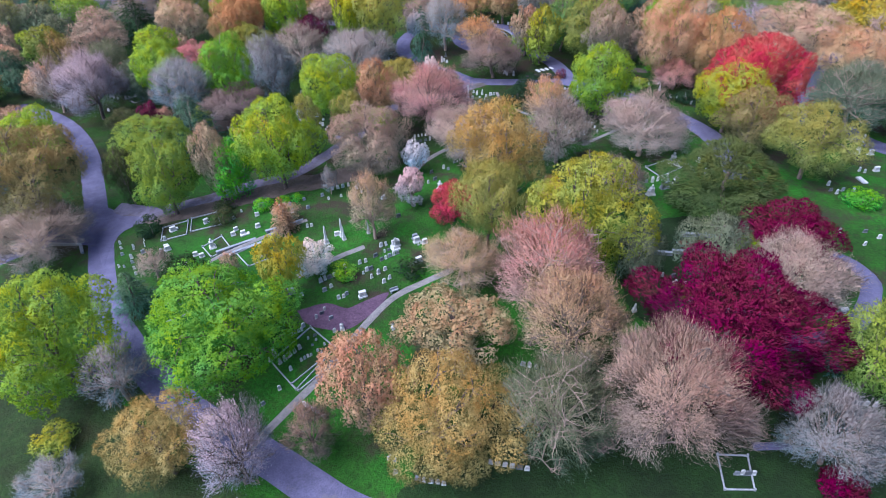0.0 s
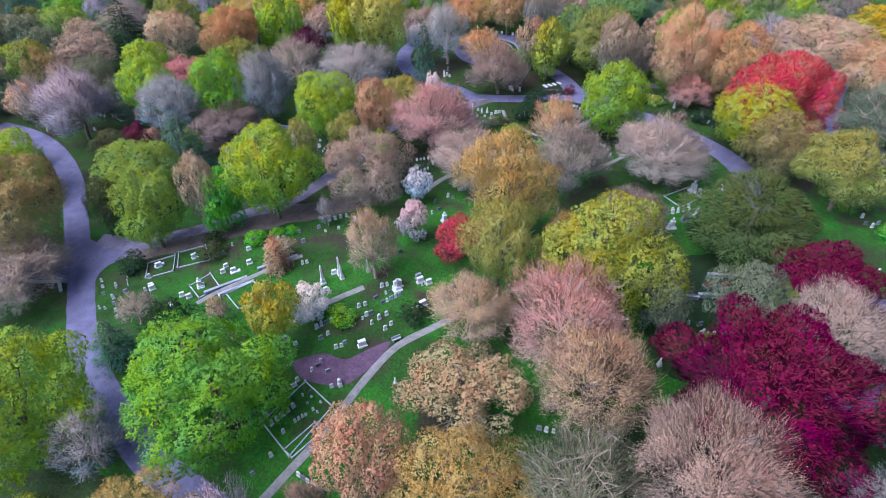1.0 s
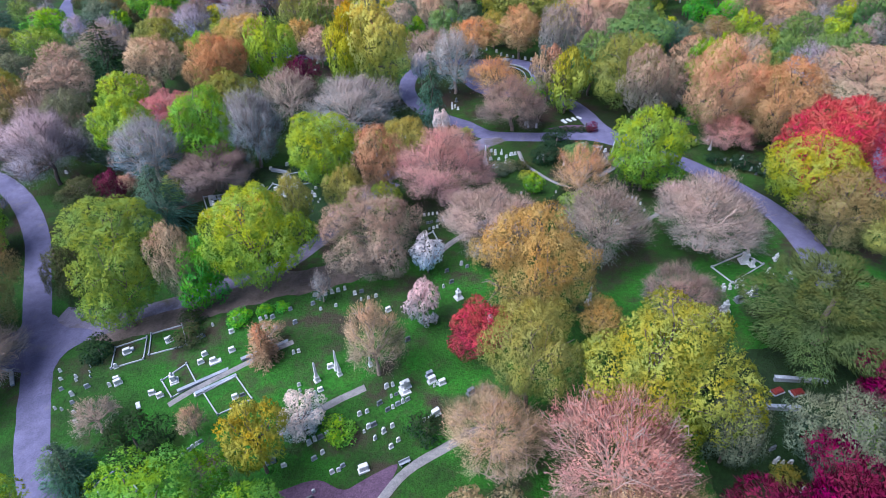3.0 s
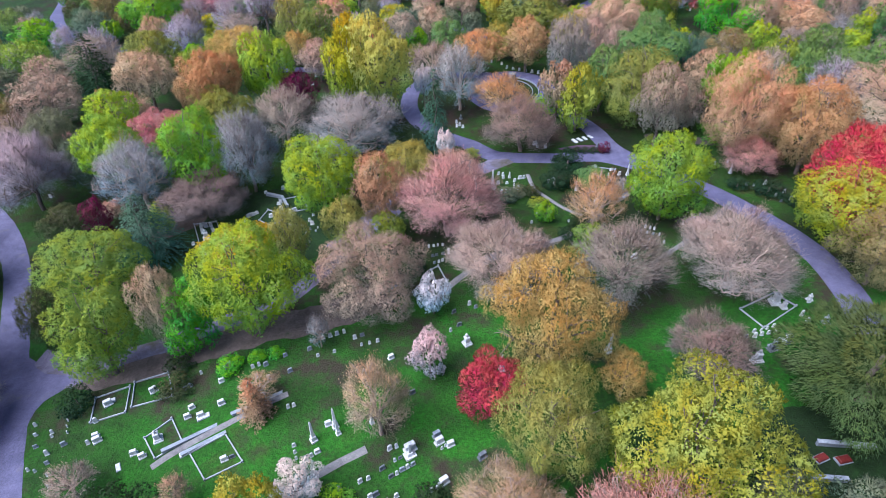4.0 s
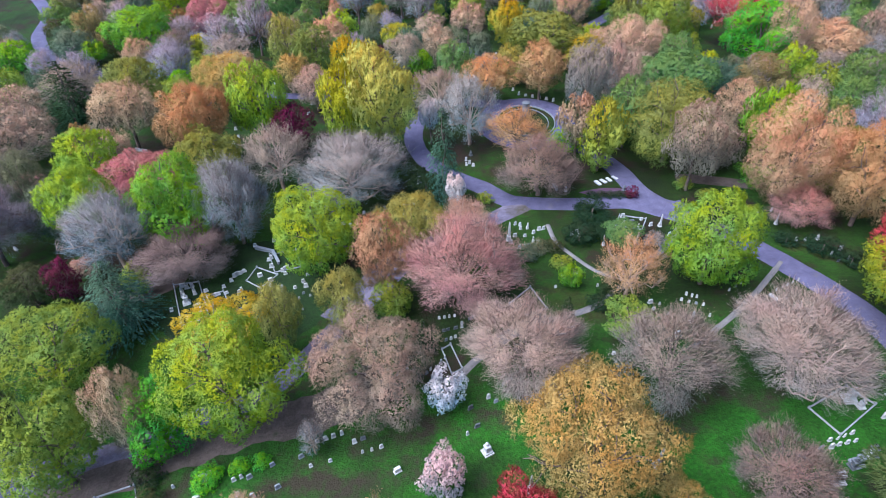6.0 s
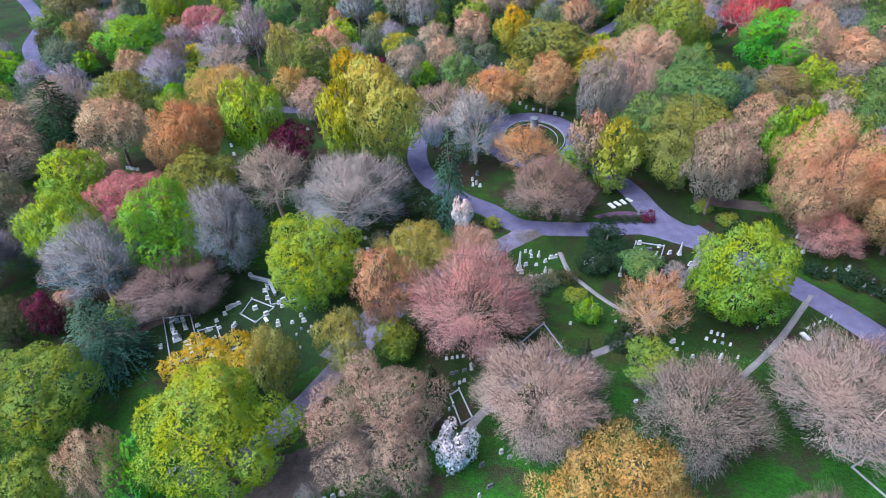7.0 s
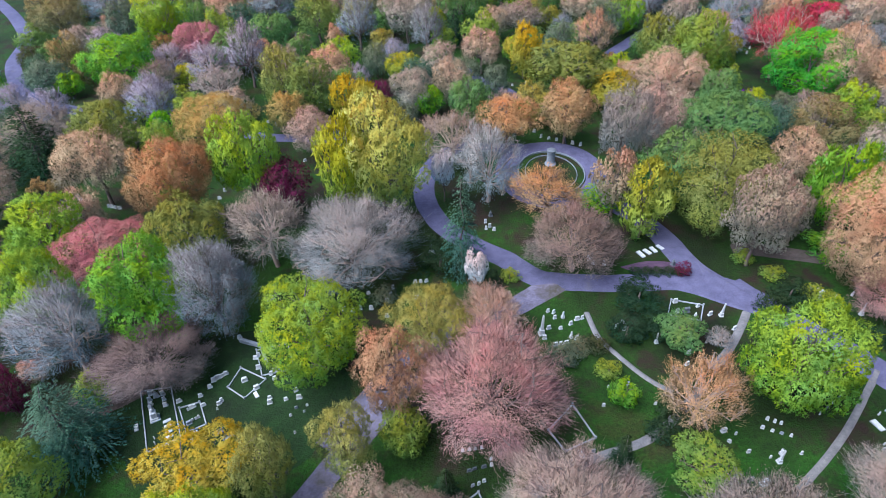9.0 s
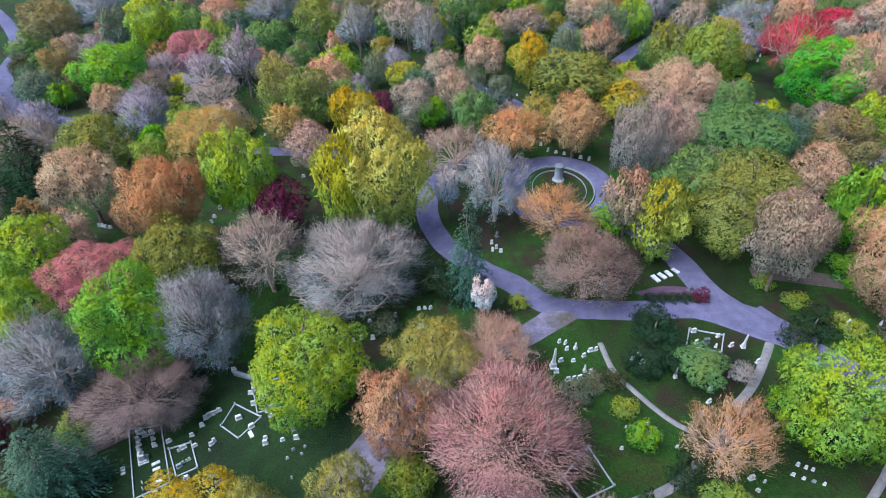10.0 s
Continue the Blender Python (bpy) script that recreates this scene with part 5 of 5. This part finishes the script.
plant("bush", "darkgreen", -6.4, 67.9, 4.6, 2.6, "beside the path")
plant("bush", "green", -16.7, 68.4, 4.5, 2.5, "among the graves")
plant("twig", "pinktan", -34.8, 69.6, 3.5, 5.6, "among the graves")
plant("fine", "yellowolive", 5.8, 70.0, 11.0, 16.8, "on the lawn", 2)
plant("blossom", "white", -21.5, 69.2, 6.8, 6.2, "beside the path")
plant("twig", "mauve", -47.5, 71.1, 5.9, 5.7, "among the graves", 1)
plant("twig", "tan", -12.7, 76.9, 8.2, 12.9, "beside the path")
plant("yew", "pine", 43.2, 78.4, 18.6, 13.0, "in the grove")
plant("twig", "mauve", -70.5, 78.7, 16.4, 9.8, "beside the avenue")
plant("bush", "vivid", 66.7, 79.0, 5.8, 2.9, "among the graves")
plant("feather", "red", 0.4, 80.0, 8.8, 7.4, "among the graves")
plant("fine", "goldtan", 16.3, 80.4, 6.3, 7.1, "on the lawn", 1)
plant("conifer", "rust", -28.6, 80.5, 4.8, 7.5, "beside the path")
plant("twig", "tan", -29.0, 83.5, 5.3, 3.5, "beside the path", 1)
plant("twig", "brown", 27.4, 83.3, 11.1, 7.6, "on the lawn", 1)
plant("bush", "darkgreen", -53.9, 84.0, 4.9, 3.8, "among the graves")
plant("fine", "goldtan", 7.6, 84.1, 14.1, 19.9, "among the graves")
plant("blossom", "blush", -6.9, 85.2, 5.7, 7.8, "among the graves")
plant("twig", "grey", -77.0, 87.0, 12.9, 8.1, "beside the avenue")
plant("bush", "darkolive", -41.1, 85.5, 5.0, 2.7, "among the graves")
plant("fine", "yellowolive", 61.1, 87.9, 14.7, 14.1, "among the graves", 1)
plant("bush", "vivid", -34.6, 88.4, 4.3, 2.4, "among the graves")
plant("fine", "olivetan", -75.1, 88.8, 19.9, 20.2, "beside the avenue", 1)
plant("bush", "darkgreen", -42.2, 89.7, 4.0, 2.0, "beside the avenue")
plant("bush", "vivid", -31.1, 90.0, 2.8, 1.5, "among the graves")
plant("bush", "vivid", -28.5, 90.5, 2.4, 1.2, "among the graves")
plant("twig", "grey", -22.3, 91.3, 3.1, 6.1, "among the graves")
plant("leafy", "olivegreen", -51.2, 89.6, 11.3, 15.0, "beside the avenue")
plant("leafy", "vivid", -40.7, 93.3, 8.9, 12.8, "beside the avenue")
plant("fine", "tan", -43.0, 92.6, 6.7, 16.5, "beside the avenue", 1)
plant("fine", "darkolive", -61.5, 94.6, 6.6, 13.0, "beside the avenue")
plant("leafy", "yellowgreen", -31.8, 95.2, 15.4, 18.5, "beside the avenue", 1)
plant("blossom", "white", -6.6, 96.2, 5.3, 7.3, "beside the path", 1)
plant("fine", "mauve", -15.4, 97.4, 15.7, 14.3, "among the graves")
plant("twig", "mauve", 20.2, 97.7, 13.5, 12.4, "among the graves")
plant("twig", "palepink", 35.9, 99.1, 16.5, 11.8, "on the lawn")
plant("fine", "olivetan", 55.4, 98.5, 12.6, 13.4, "beside the avenue")
plant("twig", "palepink", 3.6, 101.4, 15.4, 10.6, "among the graves")
plant("twig", "greygreen", 76.6, 103.3, 17.8, 14.9, "beside the avenue", 1)
plant("leafy", "olivegreen", -60.3, 104.7, 16.7, 12.7, "in the grove")
plant("conifer", "darkgreen", -9.5, 106.4, 3.5, 6.2, "among the graves")
plant("conifer", "darkgreen", -9.5, 107.1, 3.3, 5.9, "among the graves")
plant("fine", "yellowolive", -28.9, 107.7, 6.7, 13.9, "beside the avenue", 1)
plant("leafy", "yellow", 55.0, 107.5, 15.2, 14.8, "beside the avenue", 1)
plant("leafy", "olivegreen", 18.1, 107.9, 7.6, 5.0, "among the graves", 1)
plant("leafy", "gold", -37.8, 109.0, 13.1, 8.6, "on the lawn", 1)
plant("feather", "red", 61.5, 112.0, 20.0, 18.6, "beside the avenue")
plant("conifer", "darkgreen", 10.4, 110.4, 3.1, 5.5, "beside the path")
plant("fine", "yellowolive", -20.7, 110.3, 7.4, 12.8, "beside the avenue", 1)
plant("bush", "darkgreen", 15.7, 113.8, 3.7, 2.0, "beside the path")
plant("leafy", "olivegreen", -14.4, 113.8, 6.3, 7.0, "beside the avenue", 1)
plant("twig", "orangetan", 20.3, 115.5, 9.6, 11.1, "beside the path")
plant("twig", "rosepink", -4.2, 116.1, 17.9, 13.3, "among the graves", 1)
plant("bush", "darkgreen", 18.1, 116.2, 4.4, 2.2, "beside the path")
plant("conifer", "bluegreen", -56.1, 116.4, 13.4, 13.4, "among the graves")
plant("leafy", "yellowgreen", 31.9, 117.9, 13.0, 16.6, "among the graves")
plant("leafy", "green", 12.5, 118.7, 3.6, 4.3, "among the graves")
plant("fine", "rust", -15.3, 118.1, 9.5, 16.2, "beside the avenue", 1)
plant("bush", "darkgreen", 56.2, 121.2, 4.0, 2.2, "among the graves")
plant("fine", "darkolive", -74.2, 122.5, 8.8, 7.6, "in the grove", 1)
plant("fine", "maroon", -68.4, 123.1, 5.6, 9.0, "in the grove")
plant("leafy", "olivegreen", -56.7, 123.2, 4.1, 7.0, "among the graves")
plant("bush", "olivegreen", 12.1, 123.9, 3.7, 1.9, "beside the path")
plant("bush", "darkgreen", 53.6, 124.6, 5.7, 2.9, "among the graves")
plant("fine", "orangetan", 90.5, 126.4, 19.3, 14.1, "in the grove", 1)
plant("bush", "greygreen", 6.6, 126.9, 4.8, 2.7, "among the graves")
plant("bush", "darkgreen", 49.3, 127.4, 4.3, 2.1, "beside the avenue")
plant("twig", "greybrown", -49.8, 127.9, 15.5, 9.3, "among the graves")
plant("leafy", "yellowgreen", -27.7, 128.0, 15.5, 15.4, "among the graves")
plant("bush", "greygreen", 8.9, 128.3, 3.9, 2.1, "among the graves")
plant("twig", "grey", 28.1, 128.3, 3.8, 2.5, "beside the path", 1)
plant("leafy", "softgreen", 22.6, 128.5, 6.8, 4.5, "among the graves", 2)
plant("fine", "rosetan", -68.1, 128.5, 4.8, 4.5, "in the grove", 1)
plant("fine", "yellowolive", -11.7, 127.6, 11.0, 12.4, "beside the avenue", 2)
plant("bush", "darkolive", 11.7, 128.7, 3.5, 1.8, "beside the path")
plant("twig", "grey", -62.0, 129.6, 14.5, 15.7, "in the grove", 1)
plant("bush", "darkgreen", 21.1, 130.6, 6.4, 3.2, "among the graves")
plant("bush", "darkgreen", 16.3, 130.8, 6.0, 3.9, "among the graves")
plant("fine", "orange", 61.9, 131.4, 14.8, 18.7, "on the lawn", 1)
plant("twig", "rosetan", -3.6, 131.9, 11.3, 7.5, "beside the avenue", 1)
plant("twig", "lilac", -85.2, 132.7, 15.6, 16.8, "on the lawn")
plant("twig", "rosepink", 53.4, 133.0, 10.6, 7.0, "among the graves")
plant("bush", "darkgreen", 38.3, 134.4, 5.4, 2.9, "beside the avenue")
plant("leafy", "yellowgreen", -68.3, 134.8, 11.3, 17.5, "in the grove", 2)
plant("twig", "mauve", -97.5, 137.1, 9.6, 14.1, "beside the avenue")
plant("leafy", "green", -52.9, 135.2, 14.7, 18.9, "in the grove")
plant("bush", "olivegreen", 46.7, 135.4, 4.1, 2.3, "beside the avenue")
plant("twig", "grey", -43.0, 135.7, 12.1, 16.9, "among the graves")
plant("bush", "darkgreen", 42.3, 137.4, 6.4, 3.5, "beside the avenue")
plant("bush", "olivegreen", 45.5, 137.7, 3.8, 1.9, "beside the avenue")
plant("bush", "darkgreen", 19.9, 137.9, 7.7, 3.9, "beside the avenue")
plant("fine", "salmon", 53.3, 138.6, 16.3, 21.4, "among the graves")
plant("bush", "darkgreen", 18.8, 139.5, 3.9, 1.9, "beside the avenue")
plant("bush", "greygreen", -19.0, 140.9, 4.4, 2.6, "among the graves")
plant("bush", "olivegreen", 41.9, 142.3, 4.0, 2.0, "beside the avenue")
plant("bush", "darkgreen", -2.4, 142.5, 3.5, 3.7, "beside the avenue")
plant("blossom", "white", -4.4, 142.6, 4.2, 7.9, "beside the avenue", 1)
plant("fine", "pinktan", 84.4, 143.5, 22.8, 15.7, "beside the avenue", 1)
plant("bush", "maroon", 28.7, 144.0, 2.9, 2.5, "beside the avenue")
plant("bush", "darkgreen", 27.9, 144.2, 2.3, 1.2, "beside the avenue")
plant("bush", "darkgreen", 26.4, 144.3, 2.3, 1.2, "beside the avenue")
plant("bush", "darkgreen", 24.7, 144.4, 2.3, 1.2, "beside the avenue")
plant("bush", "darkgreen", 23.0, 144.5, 2.3, 1.2, "beside the avenue")
plant("bush", "olivegreen", 1.1, 144.6, 3.2, 2.0, "beside the avenue")
plant("bush", "darkgreen", 21.3, 144.7, 2.4, 1.2, "beside the avenue")
plant("twig", "brown", 11.3, 146.0, 15.0, 11.5, "beside the avenue")
plant("clump", "greytan", 39.4, 145.6, 11.3, 18.6, "beside the avenue", 1)
plant("bush", "olivegreen", 39.2, 146.9, 3.7, 2.0, "on the lawn")
plant("bush", "darkgreen", -7.4, 146.9, 5.6, 3.8, "beside the avenue")
plant("conifer", "bluegreen", -6.5, 147.1, 8.0, 19.0, "beside the avenue")
plant("twig", "grey", -24.0, 147.5, 20.3, 13.3, "among the graves")
plant("bush", "green", 53.2, 147.6, 8.3, 4.2, "in the grove")
plant("fine", "rose", -65.4, 148.4, 16.3, 12.3, "in the grove", 1)
plant("bush", "darkgreen", -10.2, 148.7, 9.9, 4.9, "among the graves")
plant("leafy", "olive", -50.6, 149.6, 13.4, 15.7, "on the lawn", 2)
plant("twig", "mauve", -38.5, 151.1, 13.9, 14.5, "among the graves", 1)
plant("leafy", "yellowgreen", -76.5, 153.5, 13.5, 14.5, "in the grove", 1)
plant("leafy", "green", 56.5, 154.1, 10.0, 18.0, "in the grove")
plant("twig", "rosepink", -90.8, 154.3, 7.4, 5.4, "in the grove")
plant("leafy", "lime", 24.3, 154.4, 9.6, 15.2, "beside the avenue")
plant("leafy", "gold", 109.1, 156.1, 19.9, 13.1, "in the grove", 1)
plant("fine", "olive", 38.0, 157.0, 18.8, 17.7, "in the grove")
plant("fine", "olivetan", -106.0, 157.6, 9.5, 12.8, "in the grove")
plant("twig", "orange", 8.3, 158.2, 12.5, 11.4, "on the lawn", 2)
plant("leafy", "yellow", -26.4, 159.5, 9.0, 22.3, "among the graves", 2)
plant("fine", "rustorange", -56.6, 160.6, 15.7, 19.9, "in the grove", 2)
plant("clump", "tan", 21.2, 161.2, 8.5, 13.6, "beside the avenue", 1)
plant("leafy", "limeyellow", -20.2, 163.3, 16.4, 24.1, "among the graves", 1)
plant("leafy", "softgreen", 31.9, 163.7, 11.3, 15.3, "beside the avenue", 1)
plant("bush", "green", 19.4, 164.4, 8.6, 4.7, "beside the avenue")
plant("fine", "maroon", -38.3, 164.4, 10.0, 12.0, "on the lawn", 2)
plant("leafy", "yellowgreen", -45.1, 166.3, 12.1, 21.1, "among the graves", 2)
plant("twig", "palegrey", -1.2, 167.2, 12.8, 16.1, "among the graves")
plant("blossom", "white", -9.4, 168.1, 4.7, 11.0, "beside the avenue", 2)
plant("fine", "mauve", -100.0, 168.0, 18.0, 12.9, "in the grove")
plant("fine", "mauve", 24.7, 172.0, 10.3, 19.9, "beside the avenue", 2)
plant("fine", "tan", -76.7, 172.4, 14.5, 15.7, "among the graves", 2)
plant("leafy", "softgreen", 46.6, 179.0, 16.4, 14.3, "in the grove", 2)
plant("clump", "olivetan", 67.3, 180.4, 15.9, 12.1, "in the grove")
plant("fine", "rosetan", 33.8, 182.2, 12.0, 17.2, "in the grove")
plant("twig", "mauve", -7.4, 183.6, 14.3, 10.8, "beside the avenue")
plant("leafy", "olive", -79.3, 184.4, 14.3, 16.2, "in the grove", 2)
plant("conifer", "darkgreen", -96.2, 184.5, 17.4, 17.4, "in the grove")
plant("fine", "goldtan", -57.9, 187.0, 15.9, 15.7, "on the lawn", 2)
plant("fine", "orange", 4.6, 188.1, 12.6, 12.0, "in the grove", 1)
plant("fine", "rosetan", -37.9, 188.2, 11.6, 11.2, "on the lawn", 1)
plant("fine", "orange", 17.1, 189.2, 13.3, 14.6, "among the graves", 1)
plant("fine", "olivegreen", -117.5, 190.9, 13.2, 13.7, "in the grove", 1)
plant("twig", "mauve", -98.3, 191.5, 15.7, 14.1, "in the grove")
plant("conifer", "darkgreen", -129.5, 191.7, 12.5, 13.9, "in the grove")
plant("leafy", "gold", -28.4, 193.8, 9.9, 16.1, "beside the avenue", 2)
plant("leafy", "vivid", -73.1, 194.1, 7.2, 9.7, "in the grove")
plant("fine", "goldtan", -45.4, 200.5, 9.9, 10.0, "beside the avenue", 1)
plant("twig", "lilac", -78.0, 203.8, 12.1, 14.1, "in the grove", 1)
plant("fine", "pinktan", 84.0, 204.0, 11.7, 19.8, "in the grove")
plant("fine", "pinktan", 43.4, 204.2, 18.1, 15.2, "in the grove", 1)
plant("fine", "salmon", 95.1, 204.4, 18.1, 12.0, "in the grove", 1)
plant("leafy", "gold", 31.5, 204.6, 12.6, 10.5, "in the grove", 1)
plant("fine", "red", -28.1, 204.8, 10.5, 6.9, "on the lawn", 1)
plant("blossom", "violet", 63.0, 205.7, 4.1, 4.1, "in the grove", 1)
plant("leafy", "green", -12.5, 206.0, 6.8, 8.3, "in the grove")
plant("fine", "greytan", -17.0, 207.4, 10.9, 12.0, "in the grove", 1)
plant("fine", "mauve", 55.7, 207.6, 7.5, 8.3, "in the grove", 1)
plant("leafy", "vivid", 79.0, 209.9, 19.2, 16.5, "in the grove")
plant("fine", "maroon", -24.4, 210.3, 6.3, 8.6, "on the lawn")
plant("fine", "tan", -7.4, 211.2, 10.5, 13.1, "in the grove")
plant("leafy", "olive", 21.3, 212.6, 21.9, 14.4, "in the grove", 1)
plant("fine", "tan", -91.1, 213.5, 9.5, 12.0, "in the grove", 1)
plant("conifer", "olivegreen", 62.9, 213.9, 7.1, 7.9, "in the grove")
plant("fine", "yellowolive", -50.1, 215.3, 12.0, 16.8, "on the lawn")
plant("fine", "greygreen", 4.1, 215.7, 7.2, 9.6, "beside the avenue")
plant("leafy", "green", -130.0, 219.2, 13.4, 10.9, "in the grove", 1)
plant("twig", "mauve", -67.4, 219.2, 14.8, 10.2, "in the grove", 1)
plant("leafy", "olivegreen", 56.7, 221.9, 15.9, 19.1, "in the grove")
plant("twig", "red", 78.0, 223.7, 17.5, 19.3, "in the grove", 1)
plant("fine", "pinktan", -39.5, 224.8, 12.7, 12.4, "on the lawn", 1)
plant("fine", "greygreen", -118.3, 229.6, 12.5, 10.3, "beside the avenue", 1)
plant("leafy", "green", -112.2, 228.3, 7.1, 7.8, "beside the avenue", 1)
plant("leafy", "gold", 13.1, 229.2, 11.0, 15.1, "on the lawn")
plant("leafy", "lime", -20.1, 229.3, 10.1, 8.8, "on the lawn", 1)
plant("leafy", "olive", 49.0, 229.6, 12.2, 17.5, "on the lawn")
plant("leafy", "green", -97.5, 230.3, 19.5, 15.9, "in the grove", 1)
plant("twig", "lilac", -73.2, 230.6, 11.7, 12.9, "in the grove", 1)
plant("twig", "lilac", -62.3, 231.0, 11.6, 18.6, "in the grove")
plant("leafy", "gold", 96.4, 231.3, 7.8, 10.2, "in the grove")
plant("leafy", "yellow", -80.5, 232.3, 8.0, 7.0, "in the grove", 1)
plant("fine", "greygreen", -28.0, 233.9, 8.0, 10.5, "on the lawn")
plant("fine", "pinktan", 1.3, 234.6, 11.9, 12.5, "beside the avenue", 1)
plant("fine", "tan", 101.9, 234.6, 13.8, 9.5, "in the grove", 1)
plant("twig", "lilac", -87.9, 240.0, 12.4, 9.9, "in the grove", 1)
plant("fine", "greygreen", 24.1, 240.5, 9.8, 12.5, "in the grove")
plant("fine", "olivetan", -117.6, 241.0, 11.6, 14.4, "in the grove")
plant("twig", "salmon", 33.9, 241.2, 12.2, 13.8, "in the grove", 1)
plant("twig", "grey", -13.5, 248.1, 10.1, 16.5, "on the lawn")
plant("fine", "darkolive", -133.4, 249.2, 10.4, 8.1, "beside the avenue", 1)
plant("feather", "rose", -82.6, 249.9, 17.2, 13.6, "in the grove")
plant("leafy", "softgreen", -60.6, 250.7, 13.7, 14.5, "in the grove", 1)
plant("fine", "pinktan", 118.4, 253.7, 13.7, 13.3, "in the grove", 1)
plant("twig", "grey", -34.7, 256.9, 12.3, 16.3, "in the grove")
plant("conifer", "darkgreen", -5.3, 259.3, 7.5, 11.0, "among the graves")
plant("fine", "tan", 6.5, 260.6, 9.9, 10.8, "on the lawn", 1)
plant("fine", "red", 111.2, 260.6, 11.6, 8.9, "in the grove", 1)
plant("leafy", "yellowgreen", -97.2, 261.4, 16.8, 19.3, "in the grove", 1)
plant("fine", "orangetan", 96.7, 261.4, 12.4, 13.7, "on the lawn", 1)
plant("fine", "greytan", -20.5, 262.2, 14.3, 15.8, "on the lawn", 1)
plant("twig", "grey", 81.2, 262.5, 14.4, 11.9, "on the lawn", 1)
plant("leafy", "yellowgreen", 48.1, 263.2, 11.7, 14.7, "beside the avenue")
plant("fine", "mauve", 16.4, 264.3, 11.8, 11.0, "in the grove", 1)
plant("fine", "olive", -48.6, 265.6, 14.2, 16.0, "on the lawn", 1)
plant("leafy", "softgreen", -2.1, 269.6, 16.6, 18.2, "on the lawn", 1)
plant("fine", "greygreen", -112.8, 269.7, 11.2, 16.2, "in the grove")
plant("twig", "grey", 58.9, 272.2, 9.3, 14.1, "beside the avenue")
plant("fine", "tan", 36.6, 272.0, 15.0, 12.4, "in the grove", 1)
plant("fine", "olivetan", 72.1, 274.1, 13.2, 14.4, "beside the avenue", 1)
plant("fine", "olivetan", -137.8, 275.5, 20.1, 17.1, "in the grove", 1)
plant("fine", "pinktan", -83.5, 281.4, 14.8, 13.1, "in the grove", 1)
plant("fine", "olivetan", -32.6, 283.3, 23.5, 17.4, "in the grove", 1)
plant("twig", "grey", -126.1, 285.7, 17.9, 17.6, "in the grove", 1)
plant("twig", "grey", -66.9, 286.8, 18.0, 14.5, "on the lawn", 1)


# ---- the closed groves round the lawns ----
GROVE_MIX = (("fine", "mauve"), ("fine", "softgreen"), ("twig", "grey"), ("leafy", "olive"), ("fine", "pinktan"), ("fine", "greygreen"), ("leafy", "olivegreen"),
             ("fine", "yellowolive"), ("twig", "lilac"), ("fine", "greytan"), ("leafy", "softgreen"), ("clump", "olivetan"), ("fine", "softgreen"), ("twig", "mauve"), ("leafy", "yellowgreen"), ("fine", "greygreen"), ("leafy", "softgreen"), ("fine", "bluegreen"), ("fine", "greytan"))


def grove(x0, x1, y0, y1, tries, wide, seed, mix=GROVE_MIX):
    """Trees that close the gaps of a grove, clear of the ways and of one another."""
    rng = random.Random(seed)
    for _ in range(tries):
        x, y, w = rng.uniform(x0, x1), rng.uniform(y0, y1), wide * rng.uniform(0.65, 1.25)
        if not clear_of_ways(x, y, 1.5 + 0.25 * w) or any((x - a) ** 2 + (y - b) ** 2 < (0.40 * (w + c)) ** 2 for a, b, c in ROOTED):
            continue
        style, colour = rng.choice(mix)
        plant(style, colour, round(x, 1), round(y, 1), w, w * rng.uniform(0.9, 1.3), "in the grove")


grove(-150, 130, 196, 305, 2600, 10.0, 1)
grove(34, 125, 150, 200, 700, 10.0, 2)
grove(62, 125, 95, 152, 300, 11.0, 3)
grove(-135, -64, 120, 200, 500, 10.0, 4)
# unseen trees south and west, added to shade the ground and close the place
grove(-110, 100, -25, 16, 250, 14.0, 5)
grove(-135, -86, 20, 120, 120, 13.0, 6)
grove(62, 120, 20, 60, 100, 13.0, 7)
